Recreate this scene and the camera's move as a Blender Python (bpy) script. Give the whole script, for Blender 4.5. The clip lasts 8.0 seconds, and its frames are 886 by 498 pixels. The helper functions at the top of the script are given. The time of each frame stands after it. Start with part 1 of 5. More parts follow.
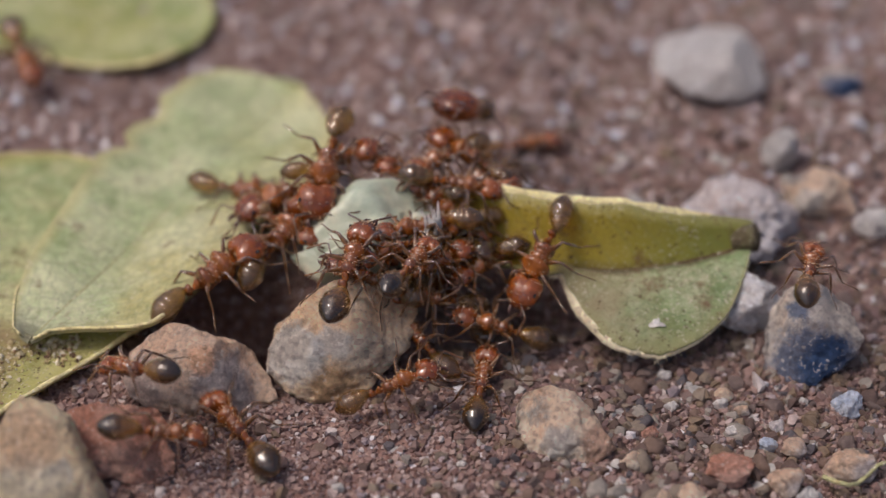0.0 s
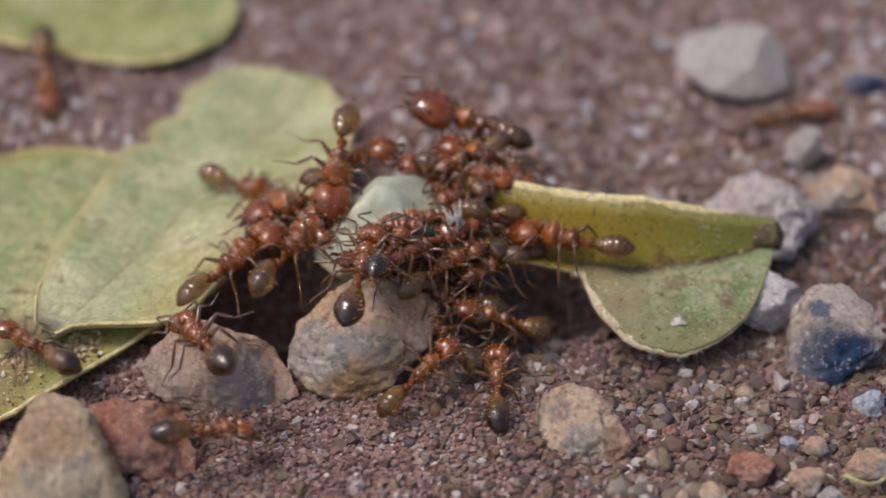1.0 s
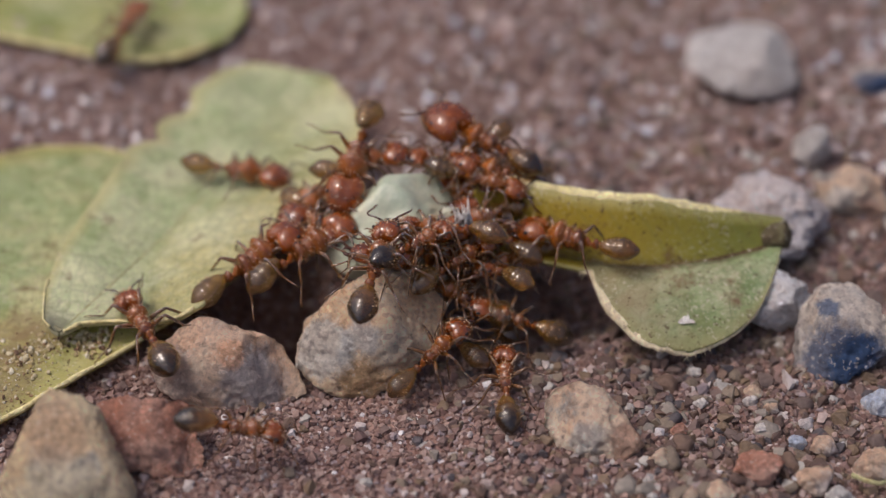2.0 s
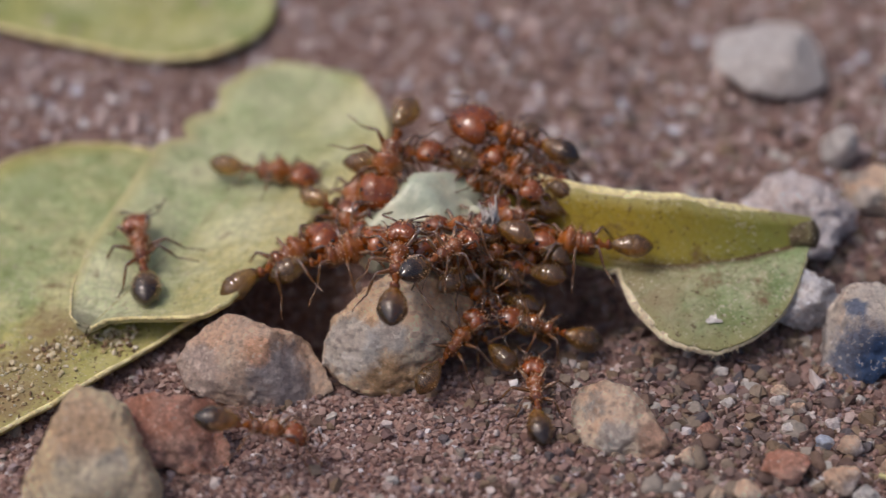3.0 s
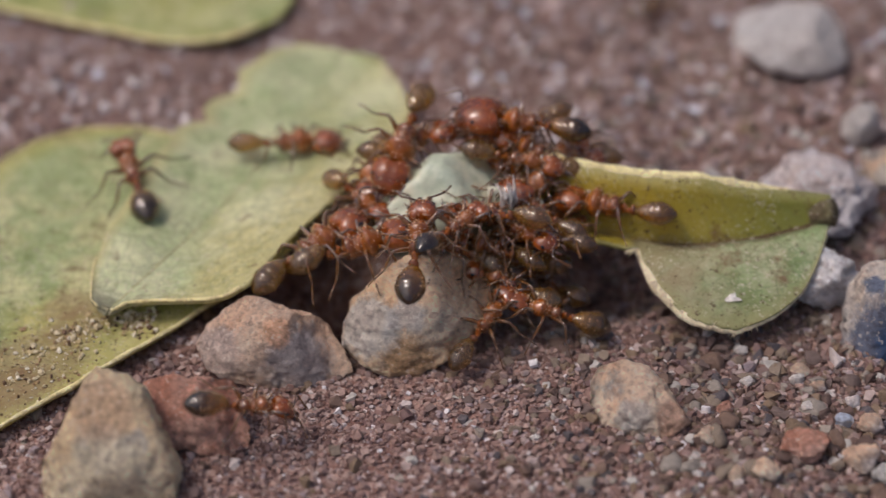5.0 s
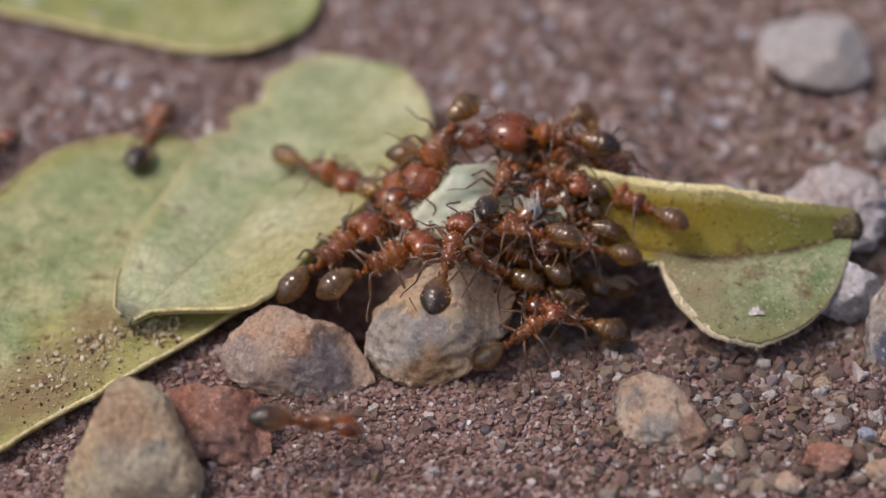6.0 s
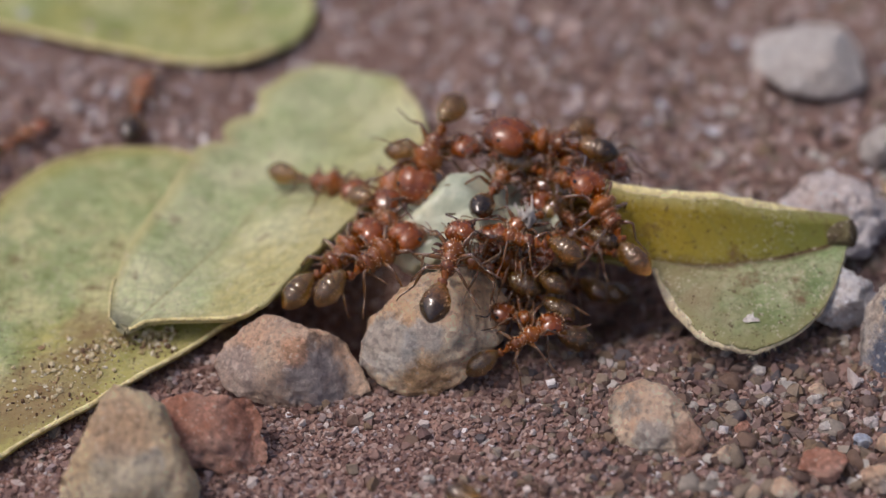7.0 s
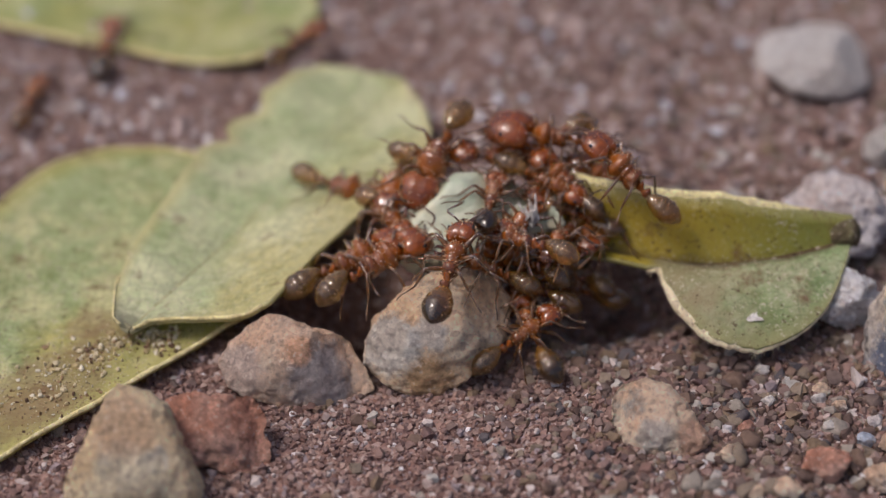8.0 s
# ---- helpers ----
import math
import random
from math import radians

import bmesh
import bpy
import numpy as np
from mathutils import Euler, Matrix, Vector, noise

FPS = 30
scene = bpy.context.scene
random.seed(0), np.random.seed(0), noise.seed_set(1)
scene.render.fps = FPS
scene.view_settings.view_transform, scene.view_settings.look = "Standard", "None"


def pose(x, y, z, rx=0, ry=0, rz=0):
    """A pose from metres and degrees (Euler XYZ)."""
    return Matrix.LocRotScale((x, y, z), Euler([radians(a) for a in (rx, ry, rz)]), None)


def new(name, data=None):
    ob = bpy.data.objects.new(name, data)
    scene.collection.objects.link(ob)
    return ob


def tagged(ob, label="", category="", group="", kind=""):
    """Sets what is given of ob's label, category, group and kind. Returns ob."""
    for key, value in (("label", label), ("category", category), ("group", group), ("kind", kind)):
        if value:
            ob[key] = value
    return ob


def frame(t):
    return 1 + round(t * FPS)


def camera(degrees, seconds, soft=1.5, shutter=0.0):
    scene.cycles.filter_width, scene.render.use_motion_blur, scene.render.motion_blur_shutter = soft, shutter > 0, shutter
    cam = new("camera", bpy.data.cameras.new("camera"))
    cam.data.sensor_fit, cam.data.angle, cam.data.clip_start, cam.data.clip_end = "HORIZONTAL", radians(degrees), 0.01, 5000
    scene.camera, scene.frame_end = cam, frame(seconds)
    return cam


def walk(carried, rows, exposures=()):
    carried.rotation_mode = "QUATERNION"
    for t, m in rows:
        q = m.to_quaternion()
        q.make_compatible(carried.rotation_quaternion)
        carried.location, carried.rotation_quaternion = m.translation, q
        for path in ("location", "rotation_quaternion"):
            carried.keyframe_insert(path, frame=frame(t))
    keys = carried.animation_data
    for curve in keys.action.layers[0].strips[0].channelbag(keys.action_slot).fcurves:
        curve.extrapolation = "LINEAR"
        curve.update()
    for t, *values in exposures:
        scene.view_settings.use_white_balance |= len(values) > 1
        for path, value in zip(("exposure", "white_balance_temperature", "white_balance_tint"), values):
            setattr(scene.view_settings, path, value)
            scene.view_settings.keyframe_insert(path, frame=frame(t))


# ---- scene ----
# All plan numbers below are in millimetres; MM turns them into metres.
MM = 0.001
cam = camera(20, 8.0, soft=1.25, shutter=0.9)
PATH = [
    (0.0, -0.265, -61.431, 51.454, 50.416, -0.651, -1.601),
    (0.5, -0.457, -61.416, 51.438, 50.377, -0.702, -1.386),
    (1.0, -0.086, -61.404, 51.484, 50.315, -0.436, -0.964),
    (1.2, -0.086, -61.404, 51.484, 50.282, -0.344, -0.855),
    (2.3, -0.135, -61.366, 51.446, 50.264, -0.434, -0.768),
    (2.5, -0.135, -61.366, 51.446, 50.199, -0.393, -0.719),
    (3.0, -0.185, -61.485, 51.279, 50.385, -0.208, -0.205),
    (3.5, 0.000, -61.284, 51.423, 50.000, 0.000, 0.000),
    (4.0, 0.183, -61.423, 51.321, 49.970, 0.193, -0.096),
    (4.5, 0.480, -61.624, 51.207, 50.078, 0.495, -0.174),
    (4.7, 0.480, -61.624, 51.207, 50.029, 0.598, -0.052),
    (5.8, 0.353, -61.619, 51.252, 50.218, 0.633, 0.873),
    (6.0, 0.353, -61.619, 51.252, 50.283, 0.633, 0.873),
    (6.5, 0.481, -61.713, 51.138, 50.435, 0.791, 0.985),
    (7.0, 0.503, -61.907, 50.974, 50.775, 0.843, 0.686),
    (7.5, 0.818, -61.843, 51.045, 50.714, 1.085, 0.904),
    (8.0, 0.525, -62.002, 50.908, 50.841, 0.919, 0.753),
]

walk(cam, [(t, pose(x * MM, y * MM, z * MM, rx, ry, rz)) for t, x, y, z, rx, ry, rz in PATH])
cam.data.dof.use_dof = True
cam.data.dof.focus_distance = 74.2 * MM
cam.data.dof.aperture_fstop = 38.0

# ---- light: open shade under a bright sky ----
SUN_ELEVATION, SUN_ROTATION = radians(62), radians(-98)
world = bpy.data.worlds.new("sky")
scene.world = world
world.use_nodes = True
wn, wl = world.node_tree.nodes, world.node_tree.links
sky = wn.new("ShaderNodeTexSky")
sky.sky_type = "NISHITA"
sky.sun_disc = False
sky.sun_elevation, sky.sun_rotation = SUN_ELEVATION, SUN_ROTATION
sky.air_density, sky.dust_density = 1.0, 6.0
wl.new(sky.outputs["Color"], wn["Background"].inputs["Color"])
wn["Background"].inputs["Strength"].default_value = 0.128
sun = new("sun", bpy.data.lights.new("sun", "SUN"))
sun.data.energy = 1.4
sun.data.angle = radians(14)
sun.data.color = (1.0, 0.94, 0.88)
sun.rotation_euler = (Vector((math.sin(SUN_ROTATION) * math.cos(SUN_ELEVATION), math.cos(SUN_ROTATION) * math.cos(SUN_ELEVATION), math.sin(SUN_ELEVATION)))).to_track_quat("Z", "Y").to_euler()
scene.view_settings.exposure = -0.26
scene.view_settings.use_white_balance = True
scene.view_settings.white_balance_temperature = 6470
scene.view_settings.white_balance_tint = 16


# ---- materials ----
def nodes_of(name):
    mat = bpy.data.materials.new(name)
    mat.use_nodes = True
    tree = mat.node_tree
    return mat, tree.nodes, tree.links, tree.nodes["Principled BSDF"]


def coords(nodes, links, source="Object", scale=1000.0):
    """Texture space in millimetres."""
    tc, mp = nodes.new("ShaderNodeTexCoord"), nodes.new("ShaderNodeMapping")
    mp.inputs["Scale"].default_value = (scale,) * 3
    links.new(tc.outputs[source], mp.inputs["Vector"])
    return mp.outputs["Vector"]


def noise_of(nodes, links, vec, scale, detail=4.0, rough=0.6):
    n = nodes.new("ShaderNodeTexNoise")
    n.inputs["Scale"].default_value, n.inputs["Detail"].default_value, n.inputs["Roughness"].default_value = scale, detail, rough
    links.new(vec, n.inputs["Vector"])
    return n.outputs["Fac"]


def ramp(nodes, links, fac, stops, interp="LINEAR"):
    r = nodes.new("ShaderNodeValToRGB")
    r.color_ramp.interpolation = interp
    while len(r.color_ramp.elements) < len(stops):
        r.color_ramp.elements.new(0.5)
    for e, (p, c) in zip(r.color_ramp.elements, stops):
        e.position, e.color = p, (*c, 1) if len(c) == 3 else c
    links.new(fac, r.inputs["Fac"])
    return r.outputs["Color"]


def mixed(nodes, links, fac, a, b, mode="MIX"):
    m = nodes.new("ShaderNodeMix")
    m.data_type, m.blend_type = "RGBA", mode
    for sock, val in ((m.inputs[0], fac), (m.inputs[6], a), (m.inputs[7], b)):
        if isinstance(val, (int, float)):
            sock.default_value = val
        elif isinstance(val, tuple):
            sock.default_value = (*val, 1)
        else:
            links.new(val, sock)
    return m.outputs[2]


def grey(v):
    return (v, v, v)


def bump(nodes, links, bsdf, height, mm, strength=1.0):
    b = nodes.new("ShaderNodeBump")
    b.inputs["Distance"].default_value, b.inputs["Strength"].default_value = mm * MM, strength
    links.new(height, b.inputs["Height"])
    links.new(b.outputs["Normal"], bsdf.inputs["Normal"])


def stone_material(name, base, second, spots, scale=0.5, spot_at=0.62, bump_mm=0.12, rough=0.8, stains=()):
    """Mottled stone: two colours in large patches, a third in small spots, and a gritty relief."""
    mat, n, l, b = nodes_of(name)
    v = coords(n, l)
    big = noise_of(n, l, v, scale, 5, 0.6)
    col = mixed(n, l, ramp(n, l, big, [(0.42, grey(0)), (0.6, grey(1))]), base, second)
    small = noise_of(n, l, v, scale * 3, 5, 0.72)
    col = mixed(n, l, ramp(n, l, small, [(spot_at, grey(0)), (spot_at + 0.08, grey(0.85))]), col, spots)
    rust = noise_of(n, l, v, scale * 2.2, 6, 0.7)
    col = mixed(n, l, ramp(n, l, rust, [(0.30, grey(0.6)), (0.42, grey(0))]), col, tuple(c * k for c, k in zip(base, (0.80, 0.60, 0.45))))
    fine = noise_of(n, l, v, 7.0, 5, 0.75)
    col = mixed(n, l, 0.75, col, ramp(n, l, fine, [(0.30, grey(0.42)), (0.42, grey(0.85)), (0.52, grey(1.05)), (0.7, grey(1.35))]), "MULTIPLY")
    for (x, y, z), r, tone in stains:
        # A patch of another mineral: a ball with an uneven outline.
        wob = noise_of(n, l, v, 1.8, 7, 0.8)
        gap = n.new("ShaderNodeVectorMath")
        gap.operation = "DISTANCE"
        l.new(v, gap.inputs[0])
        gap.inputs[1].default_value = (x, y, z)
        edge = n.new("ShaderNodeMath")
        edge.operation = "MULTIPLY_ADD"
        l.new(wob, edge.inputs[0])
        edge.inputs[1].default_value = -2.2 * r
        l.new(gap.outputs["Value"], edge.inputs[2])
        col = mixed(n, l, ramp(n, l, edge.outputs[0], [(0.0, grey(0.75)), (0.45 * r + 0.02, grey(0))]), col, mixed(n, l, 0.6, tone, ramp(n, l, fine, [(0.3, grey(0.4)), (0.65, grey(1.25))]), "MULTIPLY"))
    flecks = n.new("ShaderNodeTexVoronoi")
    flecks.inputs["Scale"].default_value = 6.5
    l.new(v, flecks.inputs["Vector"])
    tint = n.new("ShaderNodeSeparateColor")
    l.new(flecks.outputs["Color"], tint.inputs["Color"])
    col = mixed(n, l, 0.38, col, ramp(n, l, tint.outputs["Red"], [(0.0, (0.50, 0.40, 0.36)), (0.18, (0.9, 0.86, 0.82)), (0.6, (1.05, 1.03, 1.0)), (0.88, (1.4, 1.4, 1.4))], "CONSTANT"), "MULTIPLY")
    dust = noise_of(n, l, v, 7.0, 2, 0.5)
    col = mixed(n, l, ramp(n, l, dust, [(0.63, grey(0)), (0.68, grey(0.6))]), col, (0.88, 0.80, 0.70))
    l.new(col, b.inputs["Base Color"])
    b.inputs["Roughness"].default_value = rough
    b.inputs["Specular IOR Level"].default_value = 0.35
    pits = n.new("ShaderNodeTexVoronoi")
    pits.inputs["Scale"].default_value = 3.2
    l.new(v, pits.inputs["Vector"])
    relief = mixed(n, l, 0.4, noise_of(n, l, v, 4.0, 9, 0.85), pits.outputs["Distance"])
    bump(n, l, b, relief, bump_mm * 3.8)
    return mat


def grain_material(name, stops, random="Random Per Island", rough=0.7):
    """Sand and grit: each grain takes its own colour."""
    mat, n, l, b = nodes_of(name)
    if random == "Random Per Island":
        src = n.new("ShaderNodeNewGeometry").outputs["Random Per Island"]
    else:
        src = n.new("ShaderNodeObjectInfo").outputs["Random"]
    col = ramp(n, l, src, stops, "CONSTANT")
    v = coords(n, l)
    f = noise_of(n, l, v, 6.0, 4, 0.7)
    col = mixed(n, l, 0.6, col, ramp(n, l, f, [(0.3, grey(0.4)), (0.7, grey(1.05))]), "MULTIPLY")
    l.new(col, b.inputs["Base Color"])
    b.inputs["Roughness"].default_value = rough
    bump(n, l, b, noise_of(n, l, v, 12.0, 4, 0.7), 0.03)
    return mat


SAND = [(0.0, (0.214, 0.119, 0.097)), (0.14, (0.296, 0.183, 0.153)), (0.34, (0.369, 0.247, 0.208)), (0.5, (0.266, 0.169, 0.149)), (0.62, (0.423, 0.299, 0.256)), (0.74, (0.177, 0.107, 0.1)), (0.82, (0.474, 0.368, 0.334)), (0.905, (0.36, 0.285, 0.291)), (0.955, (0.621, 0.542, 0.514)), (0.985, (0.789, 0.76, 0.775))]
M_SAND = grain_material("sand", SAND)
GRIT = [(0, (0.124, 0.077, 0.062)), (0.14, (0.186, 0.118, 0.087)), (0.32, (0.229, 0.158, 0.102)), (0.46, (0.167, 0.118, 0.102)), (0.58, (0.248, 0.192, 0.143)), (0.68, (0.112, 0.096, 0.102)), (0.76, (0.205, 0.136, 0.118)), (0.87, (0.322, 0.279, 0.236)), (0.95, (0.484, 0.453, 0.415))]
M_PEBBLE = grain_material("pebble", GRIT, "Random")
M_GRIT = grain_material("grit", GRIT)


def ground_material():
    mat, n, l, b = nodes_of("earth")
    v = coords(n, l)
    cell = n.new("ShaderNodeTexVoronoi")
    cell.inputs["Scale"].default_value = 4.5
    l.new(v, cell.inputs["Vector"])
    hue = n.new("ShaderNodeSeparateColor")
    l.new(cell.outputs["Color"], hue.inputs["Color"])
    col = ramp(n, l, hue.outputs["Red"], SAND, "CONSTANT")
    patch = noise_of(n, l, v, 0.12, 4, 0.6)
    col = mixed(n, l, 0.5, col, ramp(n, l, patch, [(0.35, (0.6, 0.5, 0.5)), (0.65, (1, 0.95, 0.9))]), "MULTIPLY")
    l.new(col, b.inputs["Base Color"])
    b.inputs["Roughness"].default_value = 0.9
    bump(n, l, b, cell.outputs["Distance"], 0.1)
    return mat


def leaf_material(name, yellow, green, along=0.0, brown=0.0, speck=0.6, back=None, foot=0.0, crease=False, soil=()):
    """A dying leaflet: yellow towards the rim, green patches, side veins, dark specks and soil."""
    mat, n, l, b = nodes_of(name)
    v = coords(n, l)
    uvn = n.new("ShaderNodeUVMap")
    sep = n.new("ShaderNodeSeparateXYZ")
    l.new(uvn.outputs["UV"], sep.inputs["Vector"])
    big = noise_of(n, l, v, 0.22, 3, 0.55)
    drift = n.new("ShaderNodeMath")
    drift.operation = "MULTIPLY_ADD"
    l.new(sep.outputs["Y"], drift.inputs[0])
    drift.inputs[1].default_value = along
    l.new(big, drift.inputs[2])
    col = mixed(n, l, ramp(n, l, drift.outputs[0], [(0.40 + 0.3 * along, grey(0)), (0.60 + 0.3 * along, grey(1))]), yellow, green)
    mottled = noise_of(n, l, v, 1.1, 5, 0.65)
    col = mixed(n, l, 0.85, col, ramp(n, l, mottled, [(0.34, (0.58, 0.62, 0.46)), (0.5, (0.95, 0.96, 0.92)), (0.66, (1.14, 1.14, 1.16))]), "MULTIPLY")
    pale = noise_of(n, l, v, 0.42, 6, 0.7)
    col = mixed(n, l, ramp(n, l, pale, [(0.45, grey(0)), (0.60, grey(0.7))]), col, tuple(min(0.8, 0.24 + 1.0 * c) for c in yellow))
    net = n.new("ShaderNodeTexVoronoi")
    net.feature = "DISTANCE_TO_EDGE"
    net.inputs["Scale"].default_value = 2.3
    warp = n.new("ShaderNodeVectorMath")
    warp.operation = "MULTIPLY_ADD"
    warp.inputs[1].default_value = (0.5, 0.5, 0.5)
    wob = n.new("ShaderNodeTexNoise")
    wob.inputs["Scale"].default_value = 1.6
    l.new(v, wob.inputs["Vector"])
    l.new(wob.outputs["Color"], warp.inputs[0])
    l.new(v, warp.inputs[2])
    l.new(warp.outputs[0], net.inputs["Vector"])
    col = mixed(n, l, ramp(n, l, net.outputs["Distance"], [(0.0, grey(0.40)), (0.11, grey(0))]), col, tuple(0.55 * c for c in green))
    cells = noise_of(n, l, v, 3.6, 5, 0.75)
    col = mixed(n, l, 0.55, col, ramp(n, l, cells, [(0.34, (0.66, 0.66, 0.52)), (0.52, (1.0, 1.0, 1.0)), (0.68, (1.22, 1.2, 1.25))]), "MULTIPLY")
    if back:
        # The half behind the fold keeps its own colour.
        col = mixed(n, l, ramp(n, l, sep.outputs["Y"], [(0.49, grey(0)), (0.53, grey(0.9))]), col, ramp(n, l, sep.outputs["X"], [(0.15, back[0]), (0.6, back[1])]))
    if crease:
        # The half in front of the fold has dried to beige away from the stalk.
        dry = n.new("ShaderNodeMath")
        dry.operation = "MULTIPLY_ADD"
        l.new(noise_of(n, l, v, 0.7, 5, 0.65), dry.inputs[0])
        dry.inputs[1].default_value = 0.5
        l.new(sep.outputs["X"], dry.inputs[2])
        front = ramp(n, l, sep.outputs["Y"], [(0.47, grey(1)), (0.51, grey(0))])
        col = mixed(n, l, mixed(n, l, 1.0, ramp(n, l, dry.outputs[0], [(0.52, grey(0)), (0.80, grey(0.75))]), front, "MULTIPLY"), col, (0.36, 0.28, 0.15))
        # Past the torn lobe a yellow strip is left, its backlit glow put into the colour.
        col = mixed(n, l, mixed(n, l, 1.0, ramp(n, l, sep.outputs["X"], [(0.63, grey(0)), (0.67, grey(0.9))]), front, "MULTIPLY"), col, (0.50, 0.40, 0.030))
        # Brown band of dirt along the crease, with the fold's shade painted in.
        dirt_shade = n.new("ShaderNodeMath")
        dirt_shade.operation = "MULTIPLY_ADD"
        l.new(noise_of(n, l, v, 1.3, 6, 0.7), dirt_shade.inputs[0])
        dirt_shade.inputs[1].default_value = 0.14
        l.new(sep.outputs["Y"], dirt_shade.inputs[2])
        col = mixed(n, l, ramp(n, l, dirt_shade.outputs[0], [(0.47, grey(0)), (0.545, grey(0.8)), (0.58, grey(0.85)), (0.66, grey(0))]), col, (0.12, 0.08, 0.045))
    # Rim: distance from the midrib.
    rim = n.new("ShaderNodeMath")
    rim.operation = "ABSOLUTE"
    off = n.new("ShaderNodeMath")
    off.operation = "MULTIPLY_ADD"
    off.inputs[1].default_value, off.inputs[2].default_value = 2.0, -1.0
    l.new(sep.outputs["Y"], off.inputs[0])
    l.new(off.outputs[0], rim.inputs[0])
    col = mixed(n, l, ramp(n, l, rim.outputs[0], [(0.8, grey(0)), (0.97, grey(0.8))]), col, yellow)
    # Side veins leave the midrib at a slant.
    slant = n.new("ShaderNodeMath")
    slant.operation = "MULTIPLY_ADD"
    slant.inputs[1].default_value = -0.16
    l.new(rim.outputs[0], slant.inputs[0])
    l.new(sep.outputs["X"], slant.inputs[2])
    comb = n.new("ShaderNodeCombineXYZ")
    l.new(slant.outputs[0], comb.inputs["X"])
    wav = n.new("ShaderNodeTexWave")
    wav.inputs["Scale"].default_value, wav.inputs["Distortion"].default_value, wav.inputs["Detail"].default_value = 3.2, 0.6, 2.0
    l.new(comb.outputs[0], wav.inputs["Vector"])
    vein = ramp(n, l, wav.outputs["Fac"], [(0.88, grey(0)), (1.0, grey(0.12))])
    col = mixed(n, l, vein, col, tuple(0.62 * c for c in green))
    specks = noise_of(n, l, v, 5.5, 3, 0.7)
    col = mixed(n, l, ramp(n, l, specks, [(speck, grey(0)), (speck + 0.06, grey(0.75))]), col, (0.10, 0.055, 0.03))
    dusty = noise_of(n, l, v, 8.5, 3, 0.7)
    where = noise_of(n, l, v, 0.5, 4, 0.6)
    col = mixed(n, l, mixed(n, l, 1.0, ramp(n, l, dusty, [(0.56, grey(0)), (0.64, grey(0.75))]), ramp(n, l, where, [(0.42, grey(0)), (0.58, grey(1))]), "MULTIPLY"), col, (0.72, 0.66, 0.50))
    crumb = noise_of(n, l, v, 7.0, 4, 0.75)
    col = mixed(n, l, mixed(n, l, 1.0, ramp(n, l, crumb, [(0.56, grey(0)), (0.63, grey(0.7))]), ramp(n, l, where, [(0.30, grey(1)), (0.52, grey(0.0))]), "MULTIPLY"), col, (0.26, 0.16, 0.08))
    for su, sv, ru, rv in soil:
        # A film of reddish soil with a ragged edge.
        spot, wide = n.new("ShaderNodeMapping"), n.new("ShaderNodeVectorMath")
        spot.inputs["Location"].default_value = (-su / ru, -sv / rv, 0)
        spot.inputs["Scale"].default_value = (1 / ru, 1 / rv, 0)
        l.new(uvn.outputs["UV"], spot.inputs["Vector"])
        wide.operation = "LENGTH"
        l.new(spot.outputs["Vector"], wide.inputs[0])
        frayed = n.new("ShaderNodeMath")
        frayed.operation = "MULTIPLY_ADD"
        l.new(noise_of(n, l, v, 3.5, 8, 0.85), frayed.inputs[0])
        frayed.inputs[1].default_value = -2.4
        l.new(wide.outputs["Value"], frayed.inputs[2])
        col = mixed(n, l, ramp(n, l, frayed.outputs[0], [(0.0, grey(0.5)), (0.5, grey(0))]), col, (0.30, 0.19, 0.10))
    if brown:
        stain = noise_of(n, l, v, 0.8, 5, 0.7)
        col = mixed(n, l, ramp(n, l, stain, [(1 - brown, grey(0)), (1.12 - brown, grey(0.8))]), col, (0.20, 0.10, 0.05))
    if foot:
        # Grey bruise at the stalk end, with a ragged edge.
        torn = n.new("ShaderNodeMath")
        torn.operation = "MULTIPLY_ADD"
        l.new(noise_of(n, l, v, 0.9, 6, 0.7), torn.inputs[0])
        torn.inputs[1].default_value = 0.35
        l.new(sep.outputs["X"], torn.inputs[2])
        col = mixed(n, l, ramp(n, l, torn.outputs[0], [(foot * 0.5 + 0.14, grey(0.75)), (foot + 0.19, grey(0))]), col, (0.27, 0.25, 0.19))
    l.new(col, b.inputs["Base Color"])
    b.inputs["Roughness"].default_value = 0.5
    b.inputs["Specular IOR Level"].default_value = 0.35
    bump(n, l, b, mixed(n, l, 0.35, noise_of(n, l, v, 3.0, 5, 0.7), net.outputs["Distance"]), 0.09)
    thin = n.new("ShaderNodeBsdfTranslucent")
    l.new(col, thin.inputs["Color"])
    mix = n.new("ShaderNodeMixShader")
    mix.inputs[0].default_value = 0.3
    l.new(b.outputs[0], mix.inputs[1])
    l.new(thin.outputs[0], mix.inputs[2])
    l.new(mix.outputs[0], n["Material Output"].inputs["Surface"])
    return mat


